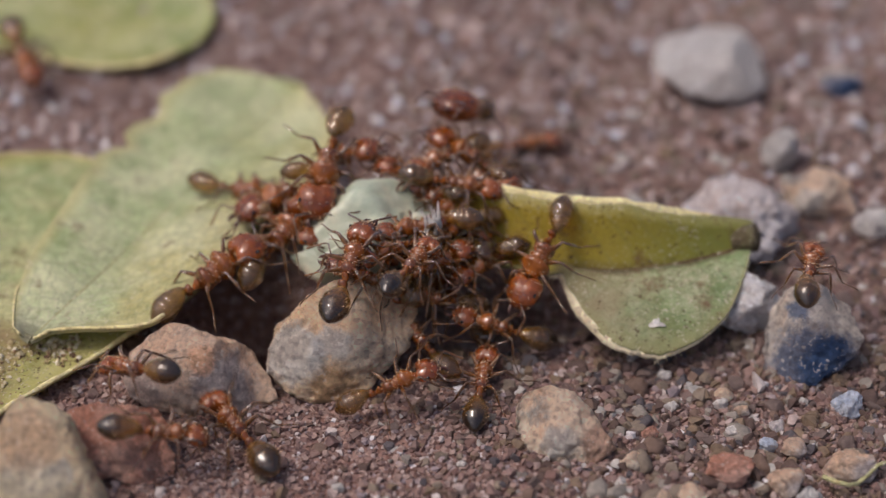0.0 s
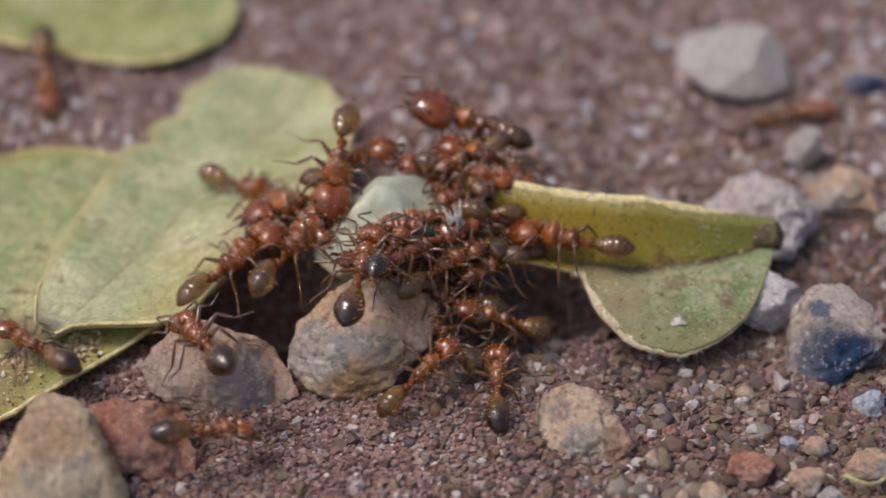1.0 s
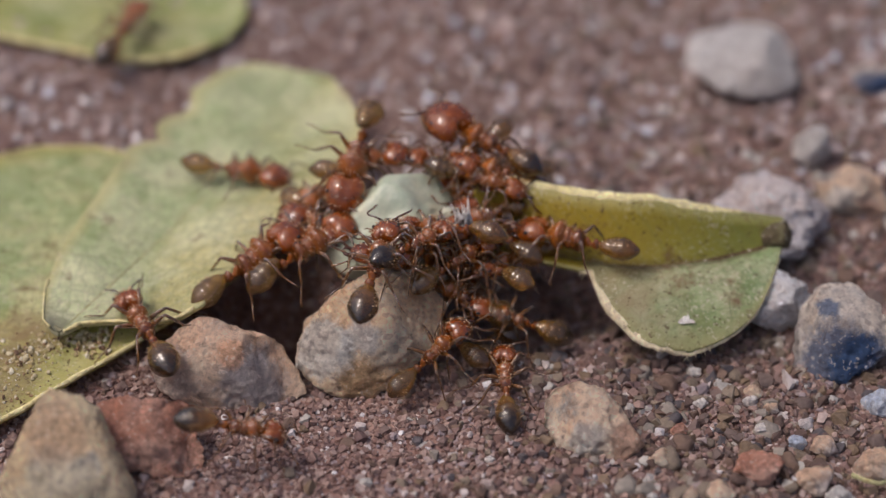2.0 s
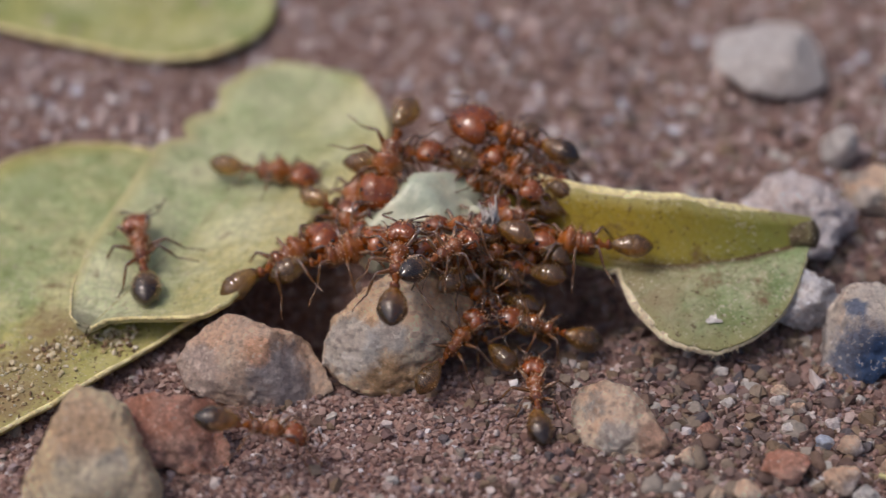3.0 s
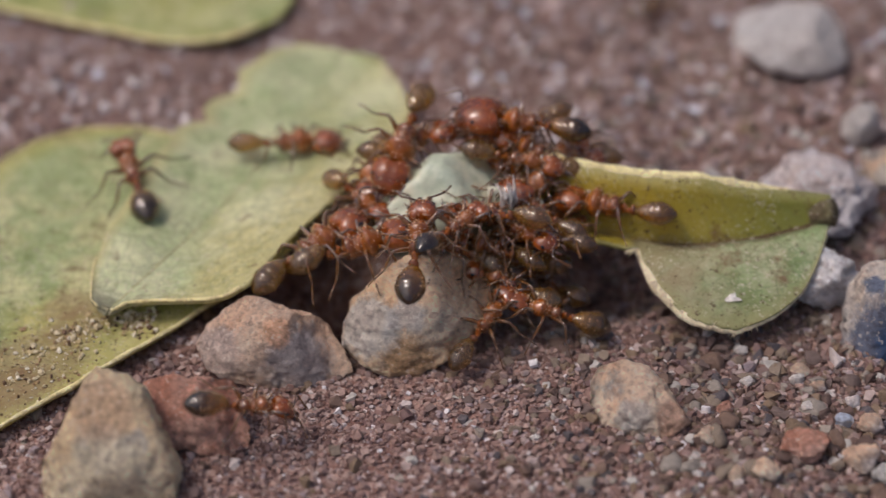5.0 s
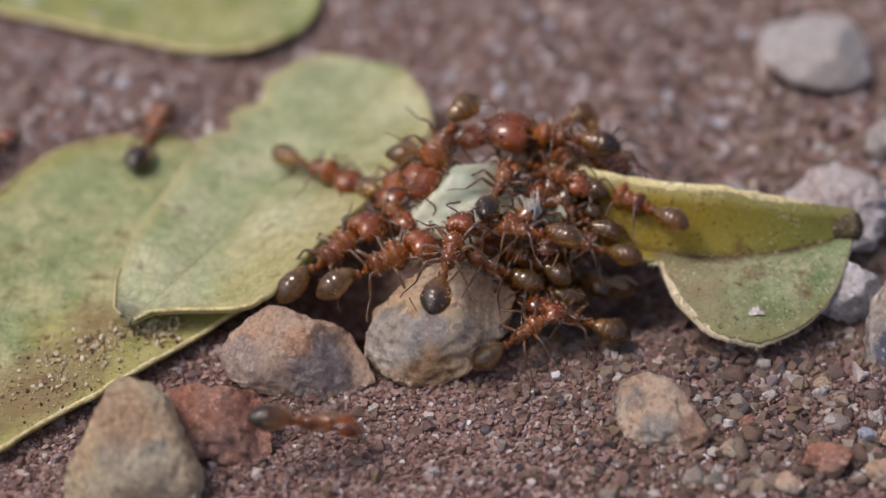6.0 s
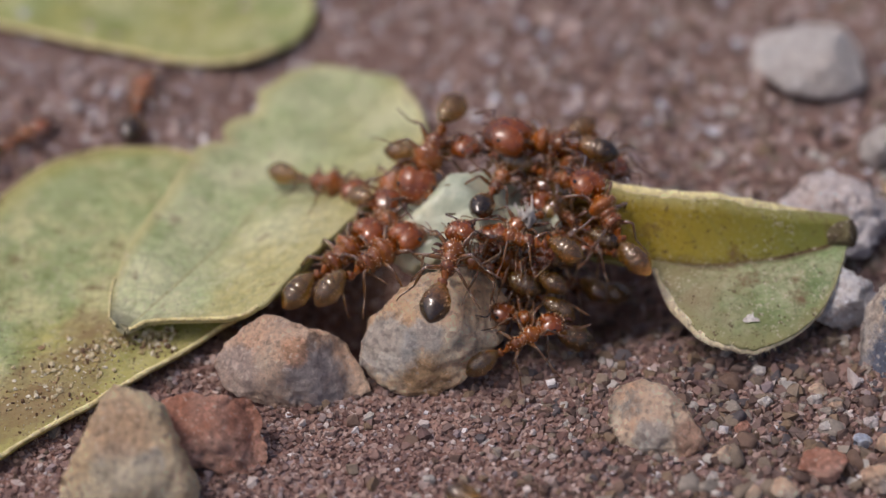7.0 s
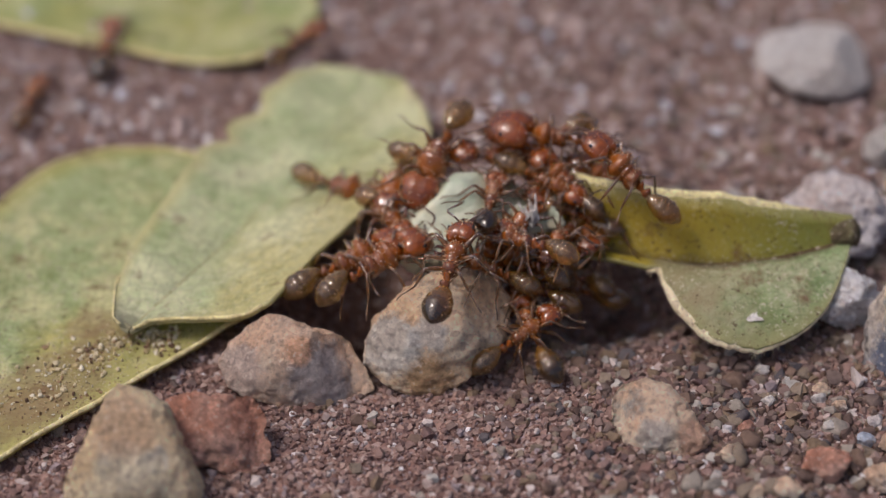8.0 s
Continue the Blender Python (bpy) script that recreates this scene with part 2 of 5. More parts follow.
def chitin_material(name, base, dark, lo, hi, rough=0.22, sub=0.25, clear=0.0, ripples=0.028):
    """Amber ant shell, darker where the ramp says along the part's length."""
    mat, n, l, b = nodes_of(name)
    tc = n.new("ShaderNodeTexCoord")
    sep = n.new("ShaderNodeSeparateXYZ")
    l.new(tc.outputs["Generated"], sep.inputs[0])
    v = coords(n, l)
    col = mixed(n, l, ramp(n, l, sep.outputs["Y"], [(lo, grey(1)), (hi, grey(0))]), base, dark)
    info = n.new("ShaderNodeObjectInfo")
    col = mixed(n, l, 0.5, col, ramp(n, l, info.outputs["Random"], [(0.0, (0.78, 0.70, 0.66)), (1.0, (1.15, 1.15, 1.15))]), "MULTIPLY")
    mott = noise_of(n, l, v, 4.0, 4, 0.7)
    col = mixed(n, l, 0.6, col, ramp(n, l, mott, [(0.32, (0.30, 0.22, 0.18)), (0.5, (0.8, 0.75, 0.7)), (0.66, (1.3, 1.3, 1.3))]), "MULTIPLY")
    l.new(col, b.inputs["Base Color"])
    b.inputs["Roughness"].default_value = rough
    b.inputs["Subsurface Weight"].default_value = sub
    b.inputs["Subsurface Radius"].default_value = (1.0, 0.4, 0.15)
    b.inputs["Subsurface Scale"].default_value = 0.25 * MM
    b.inputs["Transmission Weight"].default_value, b.inputs["IOR"].default_value = clear, 1.42
    b.inputs["Coat Weight"].default_value, b.inputs["Coat Roughness"].default_value, b.inputs["Coat IOR"].default_value = 1.0, 0.05, 1.62
    b.inputs["Specular IOR Level"].default_value = 0.15
    bump(n, l, b, noise_of(n, l, v, 6.0, 4, 0.65), 0.05)
    # The clear outer coat is uneven too, so that its highlights break up.
    ripple = n.new("ShaderNodeBump")
    ripple.inputs["Distance"].default_value, ripple.inputs["Strength"].default_value = ripples * MM, 1.0
    l.new(noise_of(n, l, v, 4.0, 3, 0.5), ripple.inputs["Height"])
    l.new(ripple.outputs["Normal"], b.inputs["Coat Normal"])
    return mat


def food_material():
    """Pale minty flesh, moist and a little translucent."""
    mat, n, l, b = nodes_of("pale_food")
    v = coords(n, l)
    col = ramp(n, l, noise_of(n, l, v, 0.7, 5, 0.6), [(0.32, (0.40, 0.46, 0.36)), (0.5, (0.52, 0.55, 0.42)), (0.66, (0.66, 0.62, 0.46))])
    col = mixed(n, l, 0.5, col, ramp(n, l, noise_of(n, l, v, 4.0, 5, 0.7), [(0.3, (0.70, 0.74, 0.66)), (0.6, (1.05, 1.05, 1.02))]), "MULTIPLY")
    l.new(col, b.inputs["Base Color"])
    b.inputs["Roughness"].default_value = 0.38
    b.inputs["Subsurface Weight"].default_value = 0.3
    b.inputs["Subsurface Radius"].default_value = (0.8, 1.0, 0.8)
    b.inputs["Subsurface Scale"].default_value = 0.4 * MM
    bump(n, l, b, noise_of(n, l, v, 2.2, 4, 0.5), 0.06)
    return mat


M_QUARTZ_GRAIN = grain_material("quartz_grain", [(0.0, (0.62, 0.50, 0.47)), (0.35, (0.52, 0.40, 0.37)), (0.6, (0.66, 0.60, 0.58)), (0.75, (0.66, 0.68, 0.76)), (0.9, (0.86, 0.83, 0.82))], rough=0.4)
M_GROUND = ground_material()
M_LEAF_BIG = leaf_material("leaf_big", (0.560, 0.525, 0.185), (0.455, 0.540, 0.265), along=0.9, brown=0.42, speck=0.60, soil=((0.53, 0.15, 0.05, 0.09), (0.615, 0.20, 0.03, 0.05), (0.62, 0.29, 0.02, 0.04), (0.48, 0.10, 0.04, 0.06)))
M_LEAF_MID = leaf_material("leaf_mid", (0.630, 0.590, 0.290), (0.530, 0.620, 0.340), along=0.5, brown=0.39, speck=0.64, foot=0.15)
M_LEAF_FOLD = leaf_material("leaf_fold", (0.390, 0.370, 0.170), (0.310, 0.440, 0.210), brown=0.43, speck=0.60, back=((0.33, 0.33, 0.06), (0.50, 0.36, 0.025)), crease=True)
M_LEAF_FAR = leaf_material("leaf_far", (0.500, 0.500, 0.170), (0.380, 0.460, 0.190), brown=0.38, speck=0.66)
M_LEAF_RIM = stone_material("leaf_rim", (0.96, 0.88, 0.48), (0.90, 0.80, 0.40), (0.55, 0.40, 0.18), 0.8, 0.66, 0.04, 0.6)
# Dark brown crease line; the fold's shade goes into its colour.
M_CREASE_SHADE = stone_material("leaf_crease_shade", (0.20, 0.15, 0.07), (0.14, 0.09, 0.045), (0.08, 0.05, 0.03), 1.2, 0.6, 0.04, 0.7)
M_RIB = stone_material("leaf_rib", (0.56, 0.54, 0.28), (0.46, 0.46, 0.24), (0.30, 0.26, 0.14), 1.0, 0.6, 0.03, 0.6)
M_CREAM = stone_material("cream_rim", (0.98, 0.88, 0.62), (0.90, 0.80, 0.54), (0.50, 0.38, 0.24), 1.2, 0.62, 0.05, 0.7)
M_STUB = stone_material("leaf_stalk", (0.22, 0.20, 0.10), (0.13, 0.10, 0.06), (0.08, 0.05, 0.03), 1.5, 0.55, 0.06, 0.7)
M_STONE_TAN = stone_material("tan_stone", (1.00, 0.70, 0.43), (1.00, 0.85, 0.65), (0.86, 0.55, 0.31), 0.42, 0.62, stains=(((-0.75, -1.40, 0.20), 0.42, (0.30, 0.33, 0.35)), ((-0.20, -1.64, -0.71), 0.62, (0.74, 0.46, 0.22)), ((-1.50, -0.93, 0.13), 0.70, (0.84, 0.82, 0.78)), ((-0.30, -1.12, 0.68), 0.50, (0.74, 0.72, 0.70)),))
M_STONE_NEAR = stone_material("near_stone", (1.00, 0.78, 0.49), (1.00, 0.87, 0.61), (0.82, 0.57, 0.36), 0.30, 0.60, stains=(((-0.20, -1.01, 0.98), 0.62, (0.32, 0.31, 0.32)), ((-0.10, 0.01, 1.56), 0.80, (0.74, 0.50, 0.32)), ((0.80, -0.79, 0.92), 0.35, (0.42, 0.42, 0.42)), ((0.00, -1.69, -0.15), 1.20, (1.00, 0.90, 0.66)),))
M_STONE_GREY = stone_material("grey_stone", (0.94, 0.66, 0.47), (0.80, 0.64, 0.52), (0.92, 0.60, 0.40), 0.34, 0.64, stains=(((1.10, -1.08, 0.12), 0.95, (0.62, 0.58, 0.60)), ((-1.80, -0.73, 0.22), 0.70, (0.66, 0.55, 0.50)), ((0.30, -0.66, 1.09), 0.42, (0.88, 0.50, 0.30)), ((-0.90, -0.70, 0.95), 0.40, (0.90, 0.76, 0.60)),))
M_STONE_RED = stone_material("red_stone", (0.70, 0.34, 0.24), (0.82, 0.52, 0.42), (0.30, 0.14, 0.10), 0.5, 0.60)
M_STONE_PINK = stone_material("pink_stone", (1.00, 0.74, 0.54), (1.00, 0.86, 0.69), (0.90, 0.60, 0.43), 0.45, 0.66, stains=(((-1.20, 0.03, 0.82), 0.50, (0.30, 0.32, 0.33)), ((-0.30, -1.09, 0.26), 0.55, (0.88, 0.82, 0.76)), ((1.10, -0.78, 0.00), 0.50, (0.70, 0.40, 0.28)),))
M_STONE_BLUE = stone_material("blue_stone", (0.86, 0.76, 0.66), (0.78, 0.72, 0.67), (0.5, 0.5, 0.54), 0.4, 0.62, stains=(((-0.35, -1.24, -0.07), 1.0, (0.012, 0.085, 0.25)), ((0.50, -1.18, -0.32), 0.80, (0.012, 0.085, 0.25)), ((-0.60, 0.18, 1.15), 0.30, (0.03, 0.12, 0.30)),))
M_STONE_QUARTZ = stone_material("quartz", (0.95, 0.93, 0.92), (0.82, 0.82, 0.86), (0.22, 0.22, 0.26), 0.5, 0.66, 0.08, 0.45)
M_STONE_WHITE = stone_material("white_stone", (0.90, 0.87, 0.84), (0.85, 0.80, 0.76), (0.72, 0.66, 0.61), 0.35, 0.68)
M_STONE_MAUVE = stone_material("mauve_stone", (0.98, 0.88, 0.86), (0.94, 0.90, 0.93), (0.86, 0.80, 0.78), 0.35, 0.66)
M_FOOD = food_material()
M_THORAX = chitin_material("ant_thorax", (0.50, 0.150, 0.016), (0.19, 0.052, 0.008), 0.0, 0.6, 0.2, 0.1, 0.45)
M_HEAD = chitin_material("ant_head", (0.21, 0.046, 0.005), (0.44, 0.108, 0.010), 0.40, 1.0, 0.18, 0.1, 0.45)
M_GASTER = chitin_material("ant_gaster", (0.50, 0.250, 0.040), (0.045, 0.024, 0.009), 0.25, 0.85, 0.05, 0.05, 0.65, 0.012)
M_GASTER_AMBER = chitin_material("ant_gaster_amber", (0.58, 0.33, 0.07), (0.22, 0.10, 0.02), 0.05, 0.8, 0.05, 0.05, 0.8, 0.012)
M_LIMB = chitin_material("ant_limb", (0.21, 0.088, 0.018), (0.10, 0.040, 0.010), 0.0, 0.6, 0.15, 0.0, 0.35)
M_JAW = chitin_material("ant_jaw", (0.07, 0.02, 0.010), (0.05, 0.015, 0.008), 0.0, 0.6, 0.25, 0.0)
# Hair tone paled further so that the bristles read as glints.
M_HAIR = chitin_material("ant_hair", (0.70, 0.50, 0.30), (0.62, 0.42, 0.24), 0.0, 0.6, 0.25, 0.0)
M_EYE = chitin_material("ant_eye", (0.012, 0.010, 0.010), (0.010, 0.008, 0.008), 0.0, 0.6, 0.12, 0.0)


# ---- mesh helpers ----
def mesh_of(name, verts, faces, mat, smooth=True):
    me = bpy.data.meshes.new(name)
    me.from_pydata([tuple(v) for v in verts], [], [tuple(f) for f in faces])
    me.materials.append(mat)
    if smooth:
        me.polygons.foreach_set("use_smooth", [True] * len(me.polygons))
    me.update()
    return me


def part(name, data, parent, label="", at=None):
    """Links a mesh as one part under a thing or a part."""
    ob = new(name, data)
    ob.parent = parent
    if at is not None:
        ob.matrix_basis = at
    if label:
        tagged(ob, label)
    return ob


def ico(sub):
    bm = bmesh.new()
    bmesh.ops.create_icosphere(bm, subdivisions=sub, radius=1)
    v = np.array([x.co[:] for x in bm.verts])
    f = [[y.index for y in x.verts] for x in bm.faces]
    bm.free()
    return v, f


ICO = {n: ico(n) for n in (1, 2, 3, 5, 6)}


def rock_mesh(name, size, seed, mat, sub=5, facets=24, cut=0.78, rough=0.13, smooth=True, taper=0.0, peak=0.0):
    """A broken stone: a ball cut by random planes, its faces roughened, scaled to size (mm)."""
    rnd = np.random.RandomState(seed)
    v, f = ICO[sub]
    planes = rnd.normal(size=(facets, 3))
    planes /= np.linalg.norm(planes, axis=1)[:, None]
    dist = rnd.uniform(cut - 0.12, cut + 0.14, facets)
    dots = np.maximum(v @ planes.T, 1e-3)
    r = np.minimum(1.0, (dist / dots).min(1))
    off = rnd.uniform(0, 50, 3)
    out = []
    for d, rr in zip(v, r):
        p = Vector(d * 1.6 + off)
        k = rough * (noise.fractal(p, 0.9, 2.1, 5) + 0.45 * noise.fractal(p * 4, 0.8, 2.1, 4) - 0.5 * abs(noise.noise(p * 2.3))) if rough else 0
        out.append(d * (rr + k))
    out = np.array(out)
    out -= (out.max(0) + out.min(0)) / 2
    out /= out.max(0) - out.min(0)
    up = (out[:, 2] + 0.5).clip(0, 1)
    out[:, 0] = out[:, 0] * (1 - taper * up) + peak * up
    out[:, 1] *= 1 - 0.6 * taper * up
    out *= np.array(size) * MM
    return mesh_of(name, out, f, mat, smooth)


def tube(points, radii, sides=7, close=True):
    """A tapered tube along points (mm), as vertices and faces."""
    pts = [Vector(p) for p in points]
    verts, faces = [], []
    for i, p in enumerate(pts):
        d = (pts[min(i + 1, len(pts) - 1)] - pts[max(i - 1, 0)]).normalized()
        side = d.cross(Vector((0.13, 0.2, 1))).normalized()
        up = side.cross(d)
        for k in range(sides):
            a = 2 * math.pi * k / sides
            verts.append((p + (side * math.cos(a) + up * math.sin(a)) * radii[i]) * MM)
    for i in range(len(pts) - 1):
        for k in range(sides):
            a, b = i * sides + k, i * sides + (k + 1) % sides
            faces.append((a, b, b + sides, a + sides))
    if close:
        faces.append(tuple(range(sides))[::-1])
        faces.append(tuple((len(pts) - 1) * sides + k for k in range(sides)))
    return verts, faces


def blob(rings, sides=18):
    """A body of rings along +y: (y, half width, half height, z), in mm, closed at both ends."""
    verts, faces = [], []
    for y, w, h, z in rings:
        for k in range(sides):
            a = 2 * math.pi * k / sides
            verts.append((w * math.cos(a) * MM, y * MM, (z + h * math.sin(a)) * MM))
    for i in range(len(rings) - 1):
        for k in range(sides):
            a, b = i * sides + k, i * sides + (k + 1) % sides
            faces.append((a, a + sides, b + sides, b))
    faces.append(tuple(range(sides)))
    faces.append(tuple((len(rings) - 1) * sides + k for k in range(sides))[::-1])
    return verts, faces


# ---- ground ----
def soil_height(x, y):
    """The ground's relief (mm), with the hollows under the leaf and the fold."""
    z = 0.35 * noise.noise(Vector((x * 0.13, y * 0.13, 3.0))) + 0.12 * noise.noise(Vector((x * 0.6, y * 0.6, 7.0)))
    # Both hollows are sunk deeper for shade; the one under the fold is added.
    z -= 4.0 * math.exp(-((x + 4.2) / 1.6) ** 2 - ((y + 2.4) / 1.9) ** 2)
    z -= 2.6 * math.exp(-((x - 3.9) / 3.1) ** 2 - ((y + 1.5) / 1.9) ** 2)
    return z


def ground():
    inner = np.linspace(-26, 26, 131)
    outer = 26 * 1.35 ** np.arange(1, 36)
    axis = np.concatenate([-outer[::-1], inner, outer])
    verts, n = [], len(axis)
    for y in axis:
        for x in axis:
            k = 1.0 if max(abs(x), abs(y)) < 400 else 0.0
            z = k * soil_height(x, y)
            verts.append((x * MM, y * MM, z * MM))
    faces = [(j * n + i, j * n + i + 1, (j + 1) * n + i + 1, (j + 1) * n + i) for j in range(n - 1) for i in range(n - 1)]
    ob = new("ground", mesh_of("ground", verts, faces, M_GROUND))
    return tagged(ob, "reddish brown sandy earth with fine grit", "ground", kind="structure")


def chips(rnd, kinds, corners):
    """Small angular bodies: the hulls of a few random corners, each with as many triangles as 2 n - 4."""
    made = []
    while len(made) < kinds:
        bm = bmesh.new()
        # Blocky: the corners of a cube pulled about, then tipped a little.
        pts = np.array([(x, y, z) for x in (-1, 1) for y in (-1, 1) for z in (-1, 1)] * 2, float)[:corners]
        pts[8:] *= rnd.uniform(0.2, 1.25, (max(0, corners - 8), 3))
        if len(made) % 4:
            # Most grains are rounder: corners strewn over a ball.
            pts = rnd.normal(size=(corners, 3))
            pts *= (1.35 / np.linalg.norm(pts, axis=1))[:, None]
        pts *= rnd.uniform(0.45, 0.95, (corners, 3)) * rnd.uniform(0.75, 1.25, 3) * (1, 1, 0.75)
        # Corners drawn halfway in to a ball, so that grains are worn, not cubes.
        pts *= (0.9 / np.linalg.norm(pts, axis=1))[:, None] ** 0.8
        pts = pts @ np.array(Euler((rnd.uniform(-0.5, 0.5), rnd.uniform(-0.5, 0.5), rnd.uniform(0, 6.28))).to_matrix())
        for p in pts:
            bm.verts.new(p)
        bmesh.ops.convex_hull(bm, input=bm.verts[:])
        bmesh.ops.triangulate(bm, faces=bm.faces[:])
        bm.verts.index_update()
        if len(bm.faces) == 2 * corners - 4 and len(bm.verts) == corners:
            made.append((np.array([v.co[:] for v in bm.verts]), np.array([[v.index for v in f.verts] for f in bm.faces])))
        bm.free()
    return np.array([m[0] for m in made]), np.array([m[1] for m in made])


def scattered(name, label, rnd, xs, ys, r, lift, corners, mat, kinds=60):
    """Loose grains at xs, ys with radii r, all in one object."""
    count = len(xs)
    shapes, tris = chips(rnd, kinds, corners)
    pick = rnd.randint(0, kinds, count)
    z = np.array([soil_height(x, y) for x, y in zip(xs, ys)]) + r * lift
    a = rnd.uniform(0, 2 * math.pi, count)
    body = shapes[pick] * r[:, None, None]
    turned = np.stack([body[:, :, 0] * np.cos(a)[:, None] - body[:, :, 1] * np.sin(a)[:, None], body[:, :, 0] * np.sin(a)[:, None] + body[:, :, 1] * np.cos(a)[:, None], body[:, :, 2]], 2)
    verts = (turned + np.stack([xs, ys, z], 1)[:, None, :]).reshape(-1, 3) * MM
    faces = (tris[pick] + (np.arange(count) * corners)[:, None, None]).reshape(-1, 3)
    me = bpy.data.meshes.new(name)
    me.vertices.add(len(verts))
    me.vertices.foreach_set("co", verts.ravel())
    me.loops.add(faces.size)
    me.loops.foreach_set("vertex_index", faces.ravel())
    me.polygons.add(len(faces))
    me.polygons.foreach_set("loop_start", np.arange(0, faces.size, 3))
    me.polygons.foreach_set("use_smooth", [False] * len(faces))
    me.update()
    me.validate()
    me.materials.append(mat)
    return tagged(new(name, me), label, name, kind="stuff")


def sand():
    rnd = np.random.RandomState(4)
    count = 100000
    xs, ys = rnd.uniform(-20, 20, count), rnd.uniform(-14, 18, count)
    coarse = np.clip((xs + 2) / 12, 0, 1) * 0.8 + np.clip((ys - 1) / 10, 0, 1) * 0.4
    r = np.exp(rnd.normal(-2.50, 0.34, count)) * (1 + 0.42 * np.clip(coarse, 0, 1) * rnd.uniform(0, 1.4, count))
    scattered("sand", "loose reddish brown and tan sand grains", rnd, xs, ys, r, rnd.uniform(-0.1, 0.8, count), 11, M_SAND)
    # Coarser grit, thickest on the far right of the plan.
    many = 20000
    xs, ys = rnd.uniform(-18, 18, many), rnd.uniform(-13, 16, many)
    keep = rnd.uniform(0, 1, many) < np.clip((xs + 1) / 7, 0.06, 1) * np.where(ys < -2, 1.0, 0.45)
    xs, ys = xs[keep], ys[keep]
    r = np.clip(np.exp(rnd.normal(-1.88, 0.32, len(xs))), 0.1, 0.34)
    scattered("grit", "angular mauve brown grit on the sand", rnd, xs, ys, r, rnd.uniform(0.1, 0.7, len(xs)), 13, M_GRIT)
    # Pale quartz that catches the light on the far ground.
    many = 2600
    xs, ys = rnd.uniform(-17, 20, many), rnd.uniform(1.5, 19, many)
    r = np.clip(np.exp(rnd.normal(-1.9, 0.42, many)), 0.06, 0.36)
    scattered("quartz_grains", "pale quartz grains strewn on the far sand", rnd, xs, ys, r, rnd.uniform(0.2, 0.8, many), 9, M_QUARTZ_GRAIN)


ground()
sand()


# ---- stones ----
def stone(name, label, x, y, size, seed, mat, turn=0, tilt=(0, 0), sink=0.12, facets=24, cut=0.78, rough=0.13, taper=0.0, peak=0.0, group=""):
    """A stone whose base lies a little in the soil at x, y (mm)."""
    ob = new(name, rock_mesh(name, size, seed, mat, 5, facets, cut, rough, True, taper, peak))
    ob.matrix_basis = pose(x * MM, y * MM, (size[2] * (0.5 - sink) + soil_height(x, y)) * MM, tilt[0], tilt[1], turn)
    return tagged(ob, label, "stone", group)


U_AXIS = Vector((1, 0, 0))
V_AXIS = Vector((0, math.cos(radians(50)), math.sin(radians(50))))
W_AXIS = Vector((0, -math.sin(radians(50)), math.cos(radians(50))))


def boulder_mesh(name, radii, depth, seed, mat, cuts=9, rough=0.10, flat=0.34, sub=6):
    """A broken stone with a slanting broad face: radii (mm) at even angles round its outline, flat facets cut into the face, a gritty skin."""
    rnd = np.random.RandomState(seed)
    v, f = ICO[sub]
    turns = np.arange(len(radii) + 1) * 2 * math.pi / len(radii)
    theta = np.arctan2(v[:, 1], v[:, 0]) % (2 * math.pi)
    rim = np.interp(theta, turns, list(radii) + [radii[0]])
    flare = np.hypot(v[:, 0], v[:, 1]) ** flat
    pts = np.stack([rim * np.cos(theta) * flare, rim * np.sin(theta) * flare, depth * np.sign(v[:, 2]) * np.abs(v[:, 2]) ** 0.9], 1)
    mean = float(np.mean(radii))
    for k in range(cuts):
        # Facets of the broad face, fanned round it.
        a = 2 * math.pi * (k + rnd.uniform(0, 0.8)) / cuts
        lean = rnd.uniform(0.25, 0.95)
        n = np.array((math.cos(a) * math.sin(lean), math.sin(a) * math.sin(lean), math.cos(lean)))
        reach = rnd.uniform(0.60, 0.80) * math.hypot(mean * math.hypot(n[0], n[1]), depth * n[2])
        over = (pts @ n - reach).clip(0)
        pts[:, 2] = np.maximum(pts[:, 2] - over / n[2], np.minimum(pts[:, 2], -0.25 * depth))
    off = rnd.uniform(0, 50, 3)
    out = []
    for p in pts:
        q = Vector(p + off)
        k = rough * (1.0 * noise.fractal(q * 0.9, 0.9, 2.1, 3) + 1.1 * noise.fractal(q * 2.6, 0.7, 2.2, 5) - 0.7 * abs(noise.noise(q * 1.7)) - 0.5 * max(0.0, noise.noise(q * 5.5) - 0.25))
        c = Vector(p) + Vector(p).normalized() * k
        out.append((U_AXIS * c.x + V_AXIS * c.y + W_AXIS * c.z) * MM)
    return mesh_of(name, out, f, mat)


def boulder(label, x, y, z, radii, depth, seed, mat, **more):
    """A stone of its own outline, its middle at x, y, z (mm), its foot in the soil."""
    ob = new("stone", boulder_mesh("stone", radii, depth, seed, mat, **more))
    ob.matrix_basis = pose(x * MM, y * MM, z * MM)
    return tagged(ob, label, "stone")


